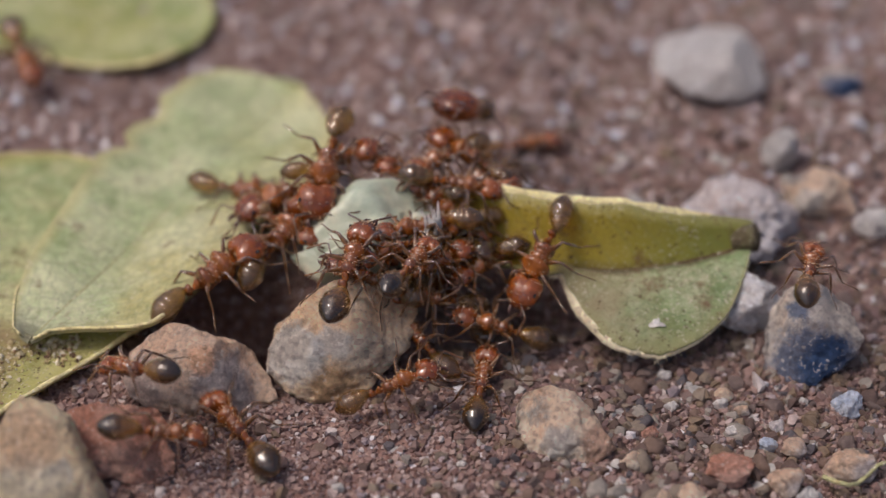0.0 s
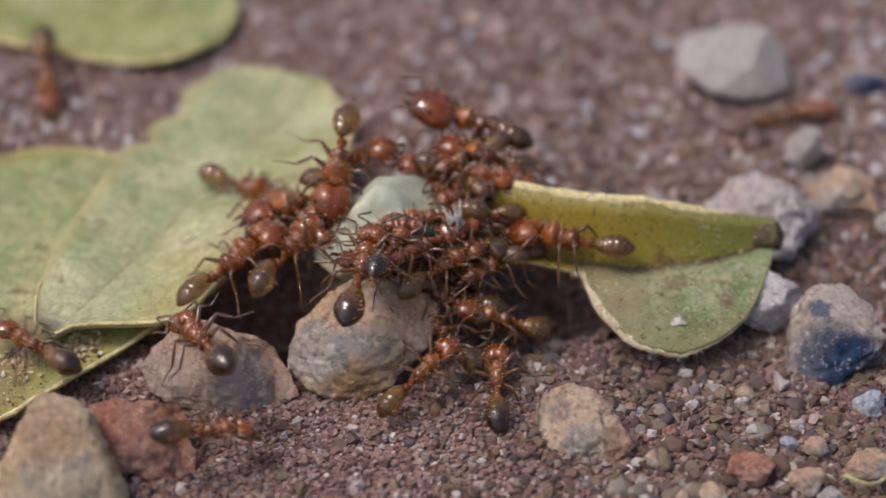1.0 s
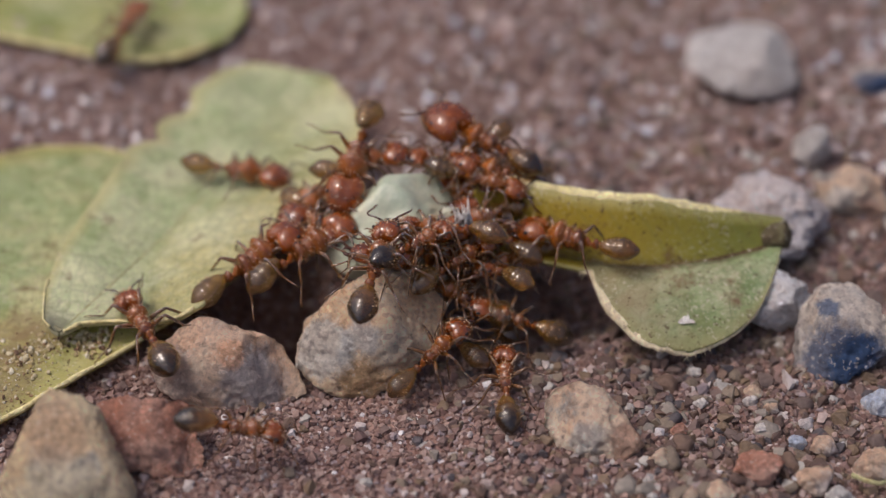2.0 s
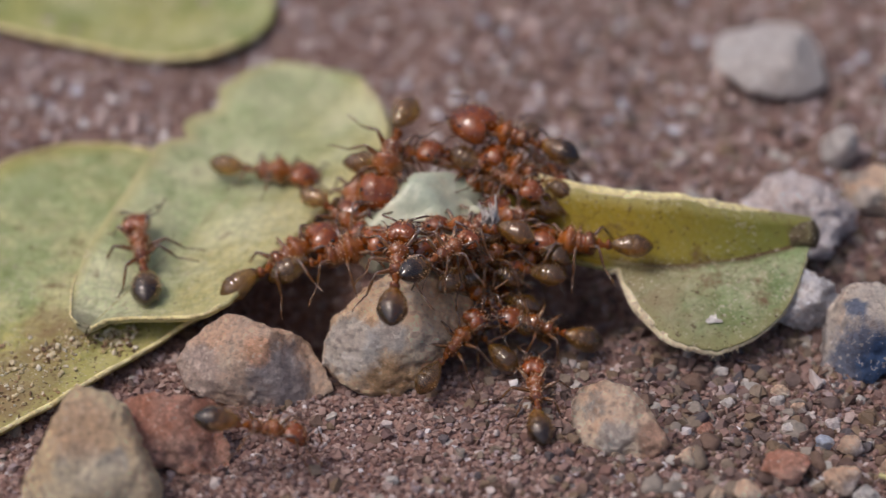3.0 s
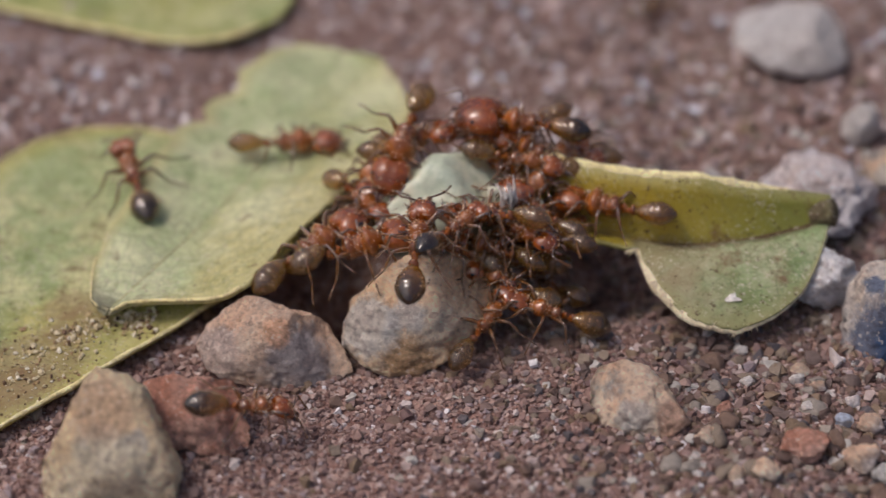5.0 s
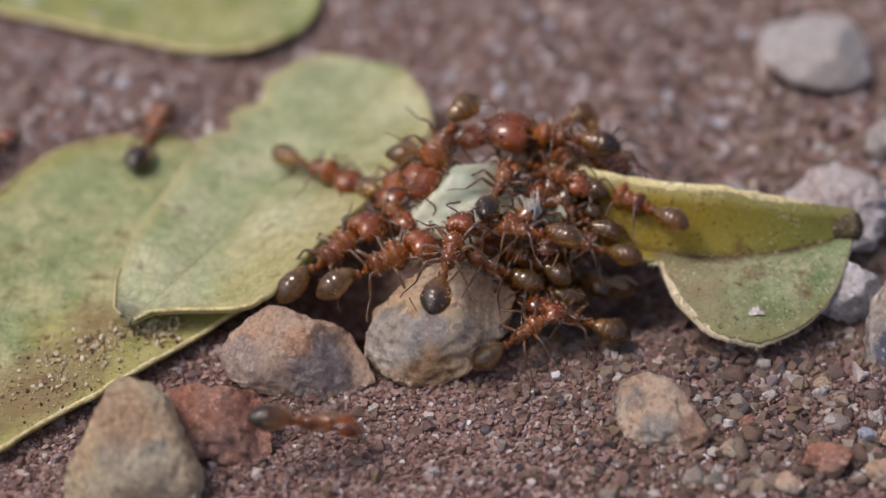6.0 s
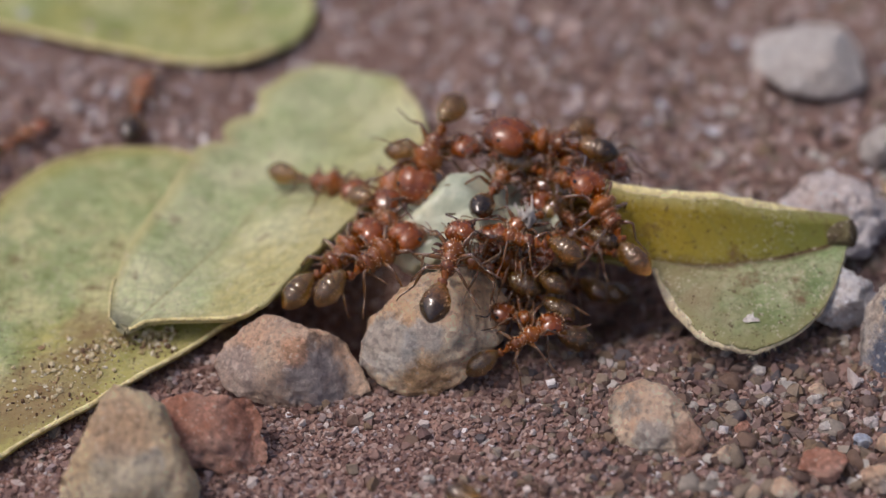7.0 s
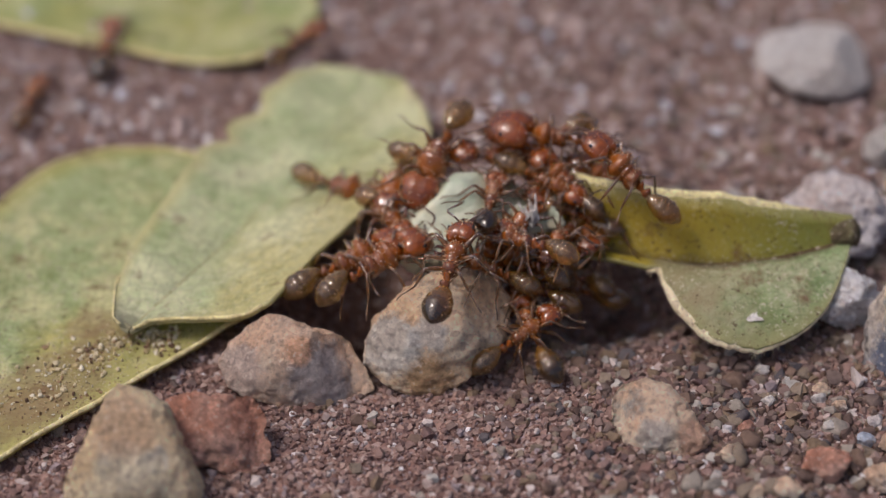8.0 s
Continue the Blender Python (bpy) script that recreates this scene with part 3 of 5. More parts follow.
boulder("tan and cream broken stone with grey stain", -1.19, -4.93, 1.34, (2.17, 2.36, 2.39, 2.21, 1.88, 1.60, 1.53, 1.55, 1.73, 1.96, 2.35, 2.38, 2.22, 2.07, 1.91, 1.72, 1.70, 1.82), 1.55, 3, M_STONE_TAN, cuts=8)
boulder("grey and buff angular stone with pale specks", -5.47, -5.82, 0.84, (1.98, 1.70, 1.32, 1.10, 1.10, 1.32, 1.66, 1.72, 1.92, 2.34, 2.10, 1.72, 1.44, 1.39, 1.42, 1.63, 2.12, 2.52), 1.35, 5, M_STONE_GREY, cuts=7, rough=0.07)
boulder("large ochre stone with grey patch", -9.76, -10.81, 1.40, (1.65, 1.48, 1.55, 1.86, 2.06, 2.25, 1.81, 1.49, 1.43, 1.64, 2.07, 2.37, 2.29, 2.13, 2.12, 2.28, 2.35, 2.12), 1.6, 8, M_STONE_NEAR, cuts=6, rough=0.08)
boulder("flat rust red stone chip", -7.64, -9.12, 0.90, (1.55, 1.53, 1.60, 1.37, 1.20, 1.21, 1.38, 1.64, 1.69, 1.44, 1.11, 0.97, 0.91, 0.89, 0.99, 1.25, 1.84, 1.78), 0.8, 12, M_STONE_RED, cuts=4, rough=0.10, flat=0.3)
boulder("pinkish tan pebble with dark stain", 5.35, -8.41, 0.71, (1.10, 0.90, 0.88, 0.98, 1.12, 1.23, 1.39, 1.57, 1.51, 1.41, 1.28, 1.48, 1.45, 1.28, 1.20, 1.26, 1.38, 1.48), 1.05, 15, M_STONE_PINK, cuts=7, rough=0.10)
boulder("pale stone with a deep blue mineral face", 13.10, -4.87, 1.01, (1.42, 1.39, 1.40, 1.45, 1.57, 1.61, 1.62, 1.46, 1.40, 1.43, 1.57, 1.84, 1.86, 1.47, 1.27, 1.19, 1.27, 1.35), 1.1, 18, M_STONE_BLUE, cuts=5)
stone("stone", "translucent grey quartz stone", 11.3, -3.0, (2.5, 1.8, 2.2), 21, M_STONE_QUARTZ, 0)
stone("stone", "pale mauve rough rock", 11.6, 0.9, (4.6, 4.0, 2.6), 24, M_STONE_MAUVE, 0, taper=0.3, rough=0.2)
stone("stone", "smooth whitish stone on the sand", 11.5, 9.7, (4.0, 4.0, 2.1), 27, M_STONE_WHITE, 0, facets=13, cut=0.72, rough=0.05)
stone("stone", "buff and grey stone", 14.4, 2.5, (2.6, 1.8, 1.7), 30, M_STONE_PINK, -30)
stone("stone", "small whitish upright stone on the sand", 13.4, 4.7, (1.3, 1.1, 1.8), 33, M_STONE_WHITE, 0)
stone("stone", "small white stone beside the rock", 15.9, 1.2, (1.3, 1.2, 1.0), 39, M_STONE_WHITE, 0)
stone("stone", "blue grey stone on the far sand", 16.1, 9.3, (1.5, 1.5, 1.0), 44, M_STONE_BLUE, 0)
stone("stone", "small brick red pebble", 10.05, -9.9, (1.5, 1.2, 1.0), 36, M_STONE_RED, 0)
stone("stone", "dark grey grit stone half sunk in the sand", 13.6, -9.6, (1.6, 1.3, 0.9), 47, M_STONE_GREY, 0)
food = new("food_morsel")
food.matrix_basis = pose(-0.55 * MM, -1.4 * MM, 0)
tagged(food, "pale greenish white torn piece of food", "food")
part("flesh", rock_mesh("flesh", (3.3, 2.8, 4.2), 41, M_FOOD, 5, 16, 0.74, 0.04, True, -0.55, 0.0), food, at=pose(0.1 * MM, 0.25 * MM, 1.95 * MM, 0, 0, 15))
for k, (x, y, z, rx, ry, rz, size) in enumerate(((2.2, -0.5, 3.1, 50, 15, 20, 1.5), (2.7, -0.3, 3.0, 60, -20, -25, 1.3), (1.8, -0.9, 3.0, 40, 35, 60, 1.2), (-1.6, -1.3, 2.4, 70, 10, -40, 1.4), (-0.7, -1.5, 2.7, 55, -25, 15, 1.2))):
    part("torn_flake", rock_mesh("torn_flake", (size, size * 0.6, 0.12), 60 + k, M_FOOD, 3, 8, 0.6, 0.08), food, "thin white torn flake", pose(x * MM, y * MM, z * MM, rx, ry, rz))

rnd = random.Random(17)
for k in range(12):
    # A tuft of pale fibres torn loose at the food's edge.
    a = rnd.uniform(-0.75, 0.75)
    tip = Vector((2.05 + 0.55 * math.sin(a) + rnd.uniform(-0.1, 0.1), -0.75 + rnd.uniform(-0.3, 0.3), 3.95 + rnd.uniform(-0.25, 0.25)))
    root = Vector((2.1 + rnd.uniform(-0.2, 0.2), -1.3 + rnd.uniform(-0.1, 0.1), 3.5))
    bow = Vector((rnd.uniform(-0.08, 0.08), -0.04, rnd.uniform(0.0, 0.10)))
    vv, ff = tube([root, root.lerp(tip, 0.5) + bow, tip], [0.035, rnd.uniform(0.03, 0.075), 0.012], 6)
    part("torn_fibre", mesh_of("torn_fibre", vv, ff, M_STONE_WHITE), food, "thin whitish torn fibre")


# ---- leaves ----
def blade_mesh(name, shape, mat, nu=70, nv=40, keep=None):
    """A leaf blade: shape(u, v) gives a place in mm for u along and v across, both 0 to 1."""
    verts, uvs, faces = [], [], []
    for i in range(nu + 1):
        for j in range(nv + 1):
            u, v = i / nu, j / nv
            verts.append(Vector(shape(u, v)) * MM)
            uvs.append((u, v))
    for i in range(nu):
        for j in range(nv):
            if keep and not keep((i + 0.5) / nu, (j + 0.5) / nv):
                continue
            a = i * (nv + 1) + j
            faces.append((a, a + nv + 1, a + nv + 2, a + 1))
    me = mesh_of(name, verts, faces, mat)
    layer = me.uv_layers.new(name="UVMap")
    for loop in me.loops:
        layer.data[loop.index].uv = uvs[loop.vertex_index]
    return me


def leaf(label, shape, mat, thick=0.14, keep=None, rib=True, rib_r=0.06, rib_mat=None):
    root = new("leaf")
    tagged(root, label, "leaf", "fallen leaflets")
    b = part("blade", blade_mesh("blade", shape, mat, 150, 90, keep=keep), root)
    solid = b.modifiers.new("thickness", "SOLIDIFY")
    solid.thickness, solid.offset = thick * MM, -1
    if rib:
        # A rib with its own material is the crease line, darkened for shade.
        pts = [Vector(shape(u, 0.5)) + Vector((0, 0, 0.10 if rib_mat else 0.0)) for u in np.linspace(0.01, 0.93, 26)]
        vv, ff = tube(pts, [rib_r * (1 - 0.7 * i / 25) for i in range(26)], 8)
        part("midrib", mesh_of("midrib", vv, ff, rib_mat or M_RIB), root, "dark brown crease, shade in its colour" if rib_mat else "thin pale midrib")
    return root


def wavy(u, w, seed):
    """A slightly uneven rim."""
    return 1 + 0.022 * noise.noise(Vector((u * 9, seed, w))) + 0.010 * noise.noise(Vector((u * 34, seed, w)))


def oblong(u, ends=0.3, blunt=2.2):
    """Half width from 0 to 1 of a leaflet that is rounded at both ends."""
    if u < ends:
        k = 1 - u / ends
    elif u > 1 - ends:
        k = 1 - (1 - u) / ends
    else:
        k = 0
    return max(0.0, 1 - k ** blunt) ** (1 / blunt)


def leaf_a(u, v):
    s, w = -12 + 27.8 * u, (v - 0.5) * 2
    half = 5.3 * oblong(u, 0.24, 2.0) if w < 0 else float(np.interp(s, (-12, -9, -2, 3, 6.3, 8.1, 9.2, 11, 12.3, 12.9, 13.5, 15.8), (0, 2.2, 3.6, 4.1, 4.6, 5.1, 5.1, 4.65, 3.5, 2.4, 1.2, 0.0)))
    half *= wavy(u, w > 0, 1)
    x, y = -17.26 + 0.73 * s - 0.68 * w * half, -5.64 + 0.68 * s + 0.73 * w * half
    return x, y, 0.42 + 0.16 * abs(w) + 0.14 * noise.noise(Vector((x * 0.4, y * 0.4, 1)))


# Half widths (mm) of the bitten leaflet along its length, on its far and its near side of the midrib.
FAR_SIDE = ((-0.68, 0.0), (-0.62, 0.42), (-0.46, 0.76), (0.5, 1.45), (2.2, 2.27), (4.5, 2.84), (6.5, 3.25), (7.8, 3.47), (8.3, 3.4), (8.62, 2.98), (8.95, 3.3), (9.2, 3.55), (9.75, 3.58), (10.2, 3.25), (10.55, 3.12), (11.1, 3.4), (11.6, 3.52), (12.5, 3.52), (13.25, 3.28), (13.9, 2.8), (14.25, 1.7), (14.4, 0.0))
NEAR_SIDE = ((-0.68, 0.0), (-0.5, 0.12), (0.0, 0.30), (0.5, 0.95), (0.9, 1.62), (1.4, 2.35), (1.8, 2.72), (2.6, 2.98), (5.3, 2.86), (7.1, 2.88), (9.4, 3.1), (11.1, 3.05), (12.5, 2.5), (13.4, 1.7), (14.0, 0.9), (14.4, 0.0))


def leaf_b(u, v):
    s, w = -0.68 + 15.08 * (u - 0.10 * math.sin(2 * math.pi * u)), (v - 0.5) * 2
    side = FAR_SIDE if w > 0 else NEAR_SIDE
    half = float(np.interp(s, [p[0] for p in side], [p[1] for p in side])) * wavy(u, w > 0, 5)
    if w > 0 and s > 7:
        # Its far rim is chewed and crumpled.
        half *= 1 + 0.05 * noise.noise(Vector((u * 40, 2.0, 9.0)))
    x, y = -10.16 + 0.52 * s - 0.854 * w * half, -4.2 + 0.854 * s + 0.52 * w * half
    z = 1.0 + (0.95 * max(0, -w) ** 1.3 * math.sin(math.pi * (0.16 + 0.70 * u)) + 0.25 * max(0, w) ** 2) * half / 3.1 + 0.25 * noise.noise(Vector((x * 0.45, y * 0.45, 5)))
    # A shallow trough along the midrib and a crumpled far half.
    z += 0.16 * abs(w) ** 0.7 + 0.14 * max(0, w) * noise.noise(Vector((s * 1.1, w * 2.0, 8)))
    return x, y - 1.19 * (z - 1.2), z


def leaf_c(u, v):
    x = 11.6 - 9.6 * u
    y0 = -1.40 - 1.0 * math.sin(math.pi * min(1, u * 1.1)) + 0.1 * u
    z0 = 1.66 - 0.11 * min(1, u * 3)
    w = (v - 0.5) * 2
    rag = 0.10 * noise.noise(Vector((x * 3.0, 4.0, 0))) if u > 0.25 else 0.0
    if w < 0:
        # The front half lies open and droops at its rim.
        k = max(0.0, 1 - abs((u - 0.315) / 0.305) ** 2.3) ** 0.55
        width = 2.65 * k + (0.42 + 0.22 * min(1.0, max(0.0, u - 0.6) * 20)) * min(1.0, u * 11) + rag
        d = -w * width
        return x - 0.02 * d, y0 - d * 0.97, z0 + 0.05 * d + 0.30 * (1 - math.exp(-2.0 * d)) - 0.13 * d * d + 0.06 * noise.noise(Vector((x, d, 2)))
    # The back half stands up and its rim turns over a little.
    height = 2.4 * min(1, 0.25 + 1.75 * u) ** 0.8 + 0.5 * rag
    d = w * height
    lip = max(0.0, w - 0.80) / 0.20
    return x, y0 + 0.50 * d - 0.06 * d * d + 0.22 * lip * lip, z0 + 0.84 * d - 0.10 * lip * lip


def leaf_d(u, v):
    s, w = 17.6 * u, (v - 0.5) * 2
    half = 3.5 * oblong(u, 0.22, 2.1) * wavy(u, w > 0, 9)
    x, y = -22.6 + 0.94 * s + 0.34 * w * half, 18.45 - 0.34 * s + 0.94 * w * half
    return x, y, 0.26 + 0.18 * abs(w) + 0.1 * u


def edging(root, shape, v, u0, u1, r, mat):
    """A thin raised margin along one side of a leaf."""
    us = np.linspace(u0, u1, 70)
    vv, ff = tube([Vector(shape(u, v)) + Vector((0, -0.04, 0.05)) for u in us], [r * (0.75 + 0.5 * noise.noise(Vector((u * 40, v, r)))) for u in us], 6)
    part("margin", mesh_of("margin", vv, ff, mat), root, "thin pale yellow margin")


big = leaf("large yellow green fallen leaflet dusted with soil", leaf_a, M_LEAF_BIG, rib=False)
edging(big, leaf_a, 0.0, 0.05, 0.97, 0.10, M_LEAF_RIM)
edging(big, leaf_a, 1.0, 0.05, 0.97, 0.06, M_LEAF_RIM)
bitten = leaf("pale yellow green leaflet with a bite in its rim", leaf_b, M_LEAF_MID, rib_r=0.035)
edging(bitten, leaf_b, 0.0, 0.02, 0.30, 0.075, M_LEAF_RIM)
edging(bitten, leaf_b, 1.0, 0.01, 0.22, 0.04, M_LEAF_RIM)
fold = leaf("folded yellow green leaflet with a cut stalk", leaf_c, M_LEAF_FOLD, rib_r=0.19, rib_mat=M_CREASE_SHADE)
vv, ff = tube([Vector(leaf_c(u, 1.0)) + Vector((0, -0.02, 0.02)) for u in np.linspace(0.03, 0.99, 60)], [0.06 + 0.15 * min(1, 4 * u) * (0.8 + 0.5 * noise.noise(Vector((u * 14, 3, 0)))) for u in np.linspace(0.03, 0.99, 60)], 8)
part("rim", mesh_of("rim", vv, ff, M_LEAF_RIM), fold, "thick pale yellow curled rim")
vv, ff = tube([leaf_c(u, 0.0) for u in np.linspace(0.02, 0.66, 60)], [(0.05 + 0.27 * max(0, u - 0.10)) * min(1.0, 0.25 + (0.66 - u) * 9) + 0.035 * noise.noise(Vector((u * 40, 8, 0))) for u in np.linspace(0.02, 0.66, 60)], 7)
part("rim", mesh_of("rim", vv, ff, M_CREAM), fold, "dusty cream rim")
vv, ff = tube([(10.9, -1.40, 2.00), (11.2, -1.38, 2.06), (11.45, -1.40, 2.12), (11.7, -1.46, 2.18), (11.72, -1.46, 2.18), (11.65, -1.44, 2.16)], [0.28, 0.40, 0.42, 0.44, 0.34, 0.30], 18)
part("stalk", mesh_of("stalk", vv, ff, M_STUB), fold, "cut dark olive leaf stalk")
rnd = random.Random(31)
vv, ff = [], []
for _ in range(150):
    u = rnd.uniform(0.26, 0.66)
    a = Vector(leaf_c(u, rnd.uniform(0.0, 0.03)))
    way = Vector((rnd.uniform(-0.7, 0.3), -0.7, rnd.uniform(-0.7, 0.5))).normalized() * rnd.uniform(0.10, 0.34)
    v1, f1 = tube([a, a + way * 0.6 + Vector((0, 0, 0.02)), a + way], [0.013, 0.010, 0.004], 4)
    ff += [tuple(i + len(vv) for i in f) for f in f1]
    vv += v1
part("rim_fibres", mesh_of("rim_fibres", vv, ff, M_CREAM), fold, "frayed pale fibres along the chewed rim")
M_FLAKE = stone_material("white_flake", (0.90, 0.89, 0.86), (0.88, 0.86, 0.80), (0.84, 0.82, 0.78), 1.0, 0.66, 0.04, 0.6)
flake = new("paper_flake", rock_mesh("paper_flake", (0.62, 0.42, 0.10), 74, M_FLAKE, 5, 5, 0.35, 0.5))
spot = Vector(leaf_c(0.335, 0.12))
flake.matrix_basis = pose(spot.x * MM, spot.y * MM, (spot.z + 0.17) * MM, 22, 8, -25)
tagged(flake, "tiny white flake lying on the folded leaflet", "flake")
far = leaf("yellow leaflet lying far behind, rounded tip", leaf_d, M_LEAF_FAR)
edging(far, leaf_d, 0.0, 0.05, 0.98, 0.12, M_LEAF_RIM)


# ---- gravel and small litter ----
def gravel(parent):
    """Larger grit that can be told apart, thickest where the ground is coarse."""
    rnd = np.random.RandomState(11)
    shapes = []
    for k in range(14):
        shapes.append(rock_mesh("pebble", (1.0, rnd.uniform(0.7, 1.0), rnd.uniform(0.55, 0.85)), 100 + k, M_PEBBLE, 3, 16, 0.72, 0.09, True))
    made = 0
    while made < 300:
        x, y = rnd.uniform(2, 16.5), rnd.uniform(-12.3, 7)
        if rnd.uniform() > min(1.0, (x - 1) / 7) * (1.0 if y < -3 else 0.4):
            continue
        r = min(0.85, float(np.exp(rnd.normal(-0.82, 0.40))))
        ob = part("pebble", shapes[rnd.randint(14)], parent)
        ob.scale = (r, r, r)
        ob.location = (x * MM, y * MM, (soil_height(x, y) + 0.14 * r) * MM)
        ob.rotation_euler = tuple(rnd.uniform(-0.4, 0.4, 2)) + (rnd.uniform(0, 6.28),)
        made += 1


def loose_pebble(x, y, r, seed, mat, label):
    ob = new("pebble", rock_mesh("pebble", (r, r * 0.85, r * 0.8), seed, mat, 5, 11, 0.68, 0.13))
    ob.location = (x * MM, y * MM, (soil_height(x, y) + r * 0.34) * MM)
    return tagged(ob, label, "pebble", "loose pebbles in the gravel")


gravel(bpy.data.objects["ground"])
M_GRAIN_WHITE = stone_material("white_grain", (0.80, 0.77, 0.74), (0.72, 0.66, 0.62), (0.6, 0.55, 0.5), 1.5, 0.66, 0.06, 0.5)
M_GRAIN_BLUE = stone_material("blue_grain", (0.52, 0.60, 0.74), (0.66, 0.70, 0.78), (0.40, 0.50, 0.68), 1.5, 0.64, 0.06, 0.4)
for k, (x, y, r) in enumerate(((10.15, -6.75, 0.50), (8.65, -6.9, 0.48), (8.15, -8.8, 0.36), (8.6, -5.5, 0.42), (10.35, -8.0, 0.48), (6.9, -11.0, 0.34), (2.3, -9.4, 0.3), (9.3, -5.9, 0.34))):
    loose_pebble(x, y, r, 200 + k, M_GRAIN_WHITE, "white crystalline grain in the gravel")
for k, (x, y, r) in enumerate(((11.35, -8.55, 0.58), (13.9, -7.0, 0.95), (2.9, -4.6, 0.3))):
    loose_pebble(x, y, r, 220 + k, M_GRAIN_BLUE, "pale blue grain in the gravel")

for k, (x, y, r, mat, label) in enumerate(((7.20, -9.42, 0.75, M_STONE_PINK, "tan pebble in the gravel"), (8.86, -10.93, 0.90, M_STONE_PINK, "flat tan pebble in the gravel"), (11.61, -10.34, 1.10, M_STONE_GREY, "pale grey brown pebble in the gravel"), (12.29, -10.84, 0.95, M_STONE_WHITE, "dusty whitish pebble in the gravel"), (11.74, -7.72, 0.55, M_STONE_MAUVE, "mauve grey pebble in the gravel"), (12.06, -8.86, 0.85, M_STONE_GREY, "crumbly buff pebble in the gravel"), (10.30, -6.36, 0.60, M_STONE_PINK, "pinkish pebble in the gravel"), (7.92, -8.06, 0.55, M_STONE_RED, "rust brown pebble in the gravel"), (7.97, -10.97, 0.60, M_STONE_PINK, "pinkish pebble in the gravel"), (10.73, -7.04, 0.50, M_STONE_GREY, "grey brown pebble in the gravel"))):
    loose_pebble(x, y, r, 240 + k, mat, label)


def fibre():
    pts = [(12.7 + 0.33 * i, -10.0 - 0.55 * math.sin(i * 0.75 + 0.4) - 0.05 * i, 0.45 + 0.12 * math.sin(i * 1.3)) for i in range(13)]
    fine = []
    for a, b in zip(pts, pts[1:]):
        for k in range(4):
            fine.append(Vector(a).lerp(Vector(b), k / 4))
    vv, ff = tube(fine, [0.075 - 0.03 * i / len(fine) for i in range(len(fine))], 7)
    tagged(new("root_fibre", mesh_of("root_fibre", vv, ff, M_RIB)), "pale curled root fibre on the gravel", "fibre")


fibre()


def crumbs():
    """Pale soil crumbs caught where the two leaflets meet, and dust along the big one."""
    rnd = np.random.RandomState(21)
    v, f = ICO[1]
    verts, faces = [], []
    for k in range(1500):
        if k < 130:
            u, w, r = rnd.normal(0.660, 0.014), max(0.01, rnd.normal(0.090, 0.03)), rnd.uniform(0.03, 0.10)
        elif k < 560:
            u, w, r = rnd.normal(0.535, 0.040), max(0.01, rnd.normal(0.15, 0.07)), min(0.11, np.exp(rnd.normal(-3.5, 0.60)))
        elif k < 860:
            u, w, r = rnd.normal(0.615, 0.028), max(0.01, rnd.normal(0.16, 0.035)), min(0.11, np.exp(rnd.normal(-3.5, 0.60)))
        else:
            u, w, r = rnd.uniform(0.2, 0.72), 0.02 + 0.46 * rnd.uniform(0, 1) ** 2.0, rnd.uniform(0.010, 0.032)
        c = np.array(leaf_a(u, w)) + (0, 0, r * 0.5)
        n = len(verts)
        verts += list(((v * rnd.uniform(0.7, 1.1, (12, 1))) @ np.array(Euler(rnd.uniform(0, 6.28, 3)).to_matrix()) * r * rnd.uniform(0.45, 1.5, 3) + c) * MM)
        faces += [[n + i for i in t] for t in f]
    tagged(new("soil_crumbs", mesh_of("soil_crumbs", verts, faces, M_CRUMB, False)), "pale soil crumbs and dust on the leaflet", "soil", kind="stuff")


M_CRUMB = grain_material("crumb", [(0.0, (0.72, 0.62, 0.40)), (0.30, (0.40, 0.26, 0.14)), (0.45, (0.16, 0.09, 0.05)), (0.60, (0.84, 0.78, 0.62)), (0.80, (0.58, 0.46, 0.24))])
crumbs()


# ---- ants ----
def bristles(name, rings, count, seed, length=0.11):
    """Short pale hairs that stand off a body of rings; their glints are in the colour."""
    rnd = random.Random(seed)
    verts, faces = [], []
    for _ in range(count):
        i = rnd.randrange(1, len(rings) - 1)
        y, w, h, z = rings[i]
        y += rnd.uniform(-0.03, 0.03)
        a = rnd.uniform(0.05, math.pi - 0.05)
        root = Vector((w * math.cos(a), y, z + h * math.sin(a))) * 0.98
        way = Vector((math.cos(a), rnd.uniform(-0.5, 0.2), math.sin(a))).normalized()
        side = way.cross(Vector((0, 1, 0))).normalized() * 0.015
        up = side.cross(way)
        k = len(verts)
        for p in (root + side, root - side * 0.5 + up * 0.87, root - side * 0.5 - up * 0.87, root + way * length * rnd.uniform(0.6, 1.2)):
            verts.append(p * MM)
        faces += [(k, k + 1, k + 3), (k + 1, k + 2, k + 3), (k + 2, k, k + 3)]
    return mesh_of(name, verts, faces, M_HAIR)


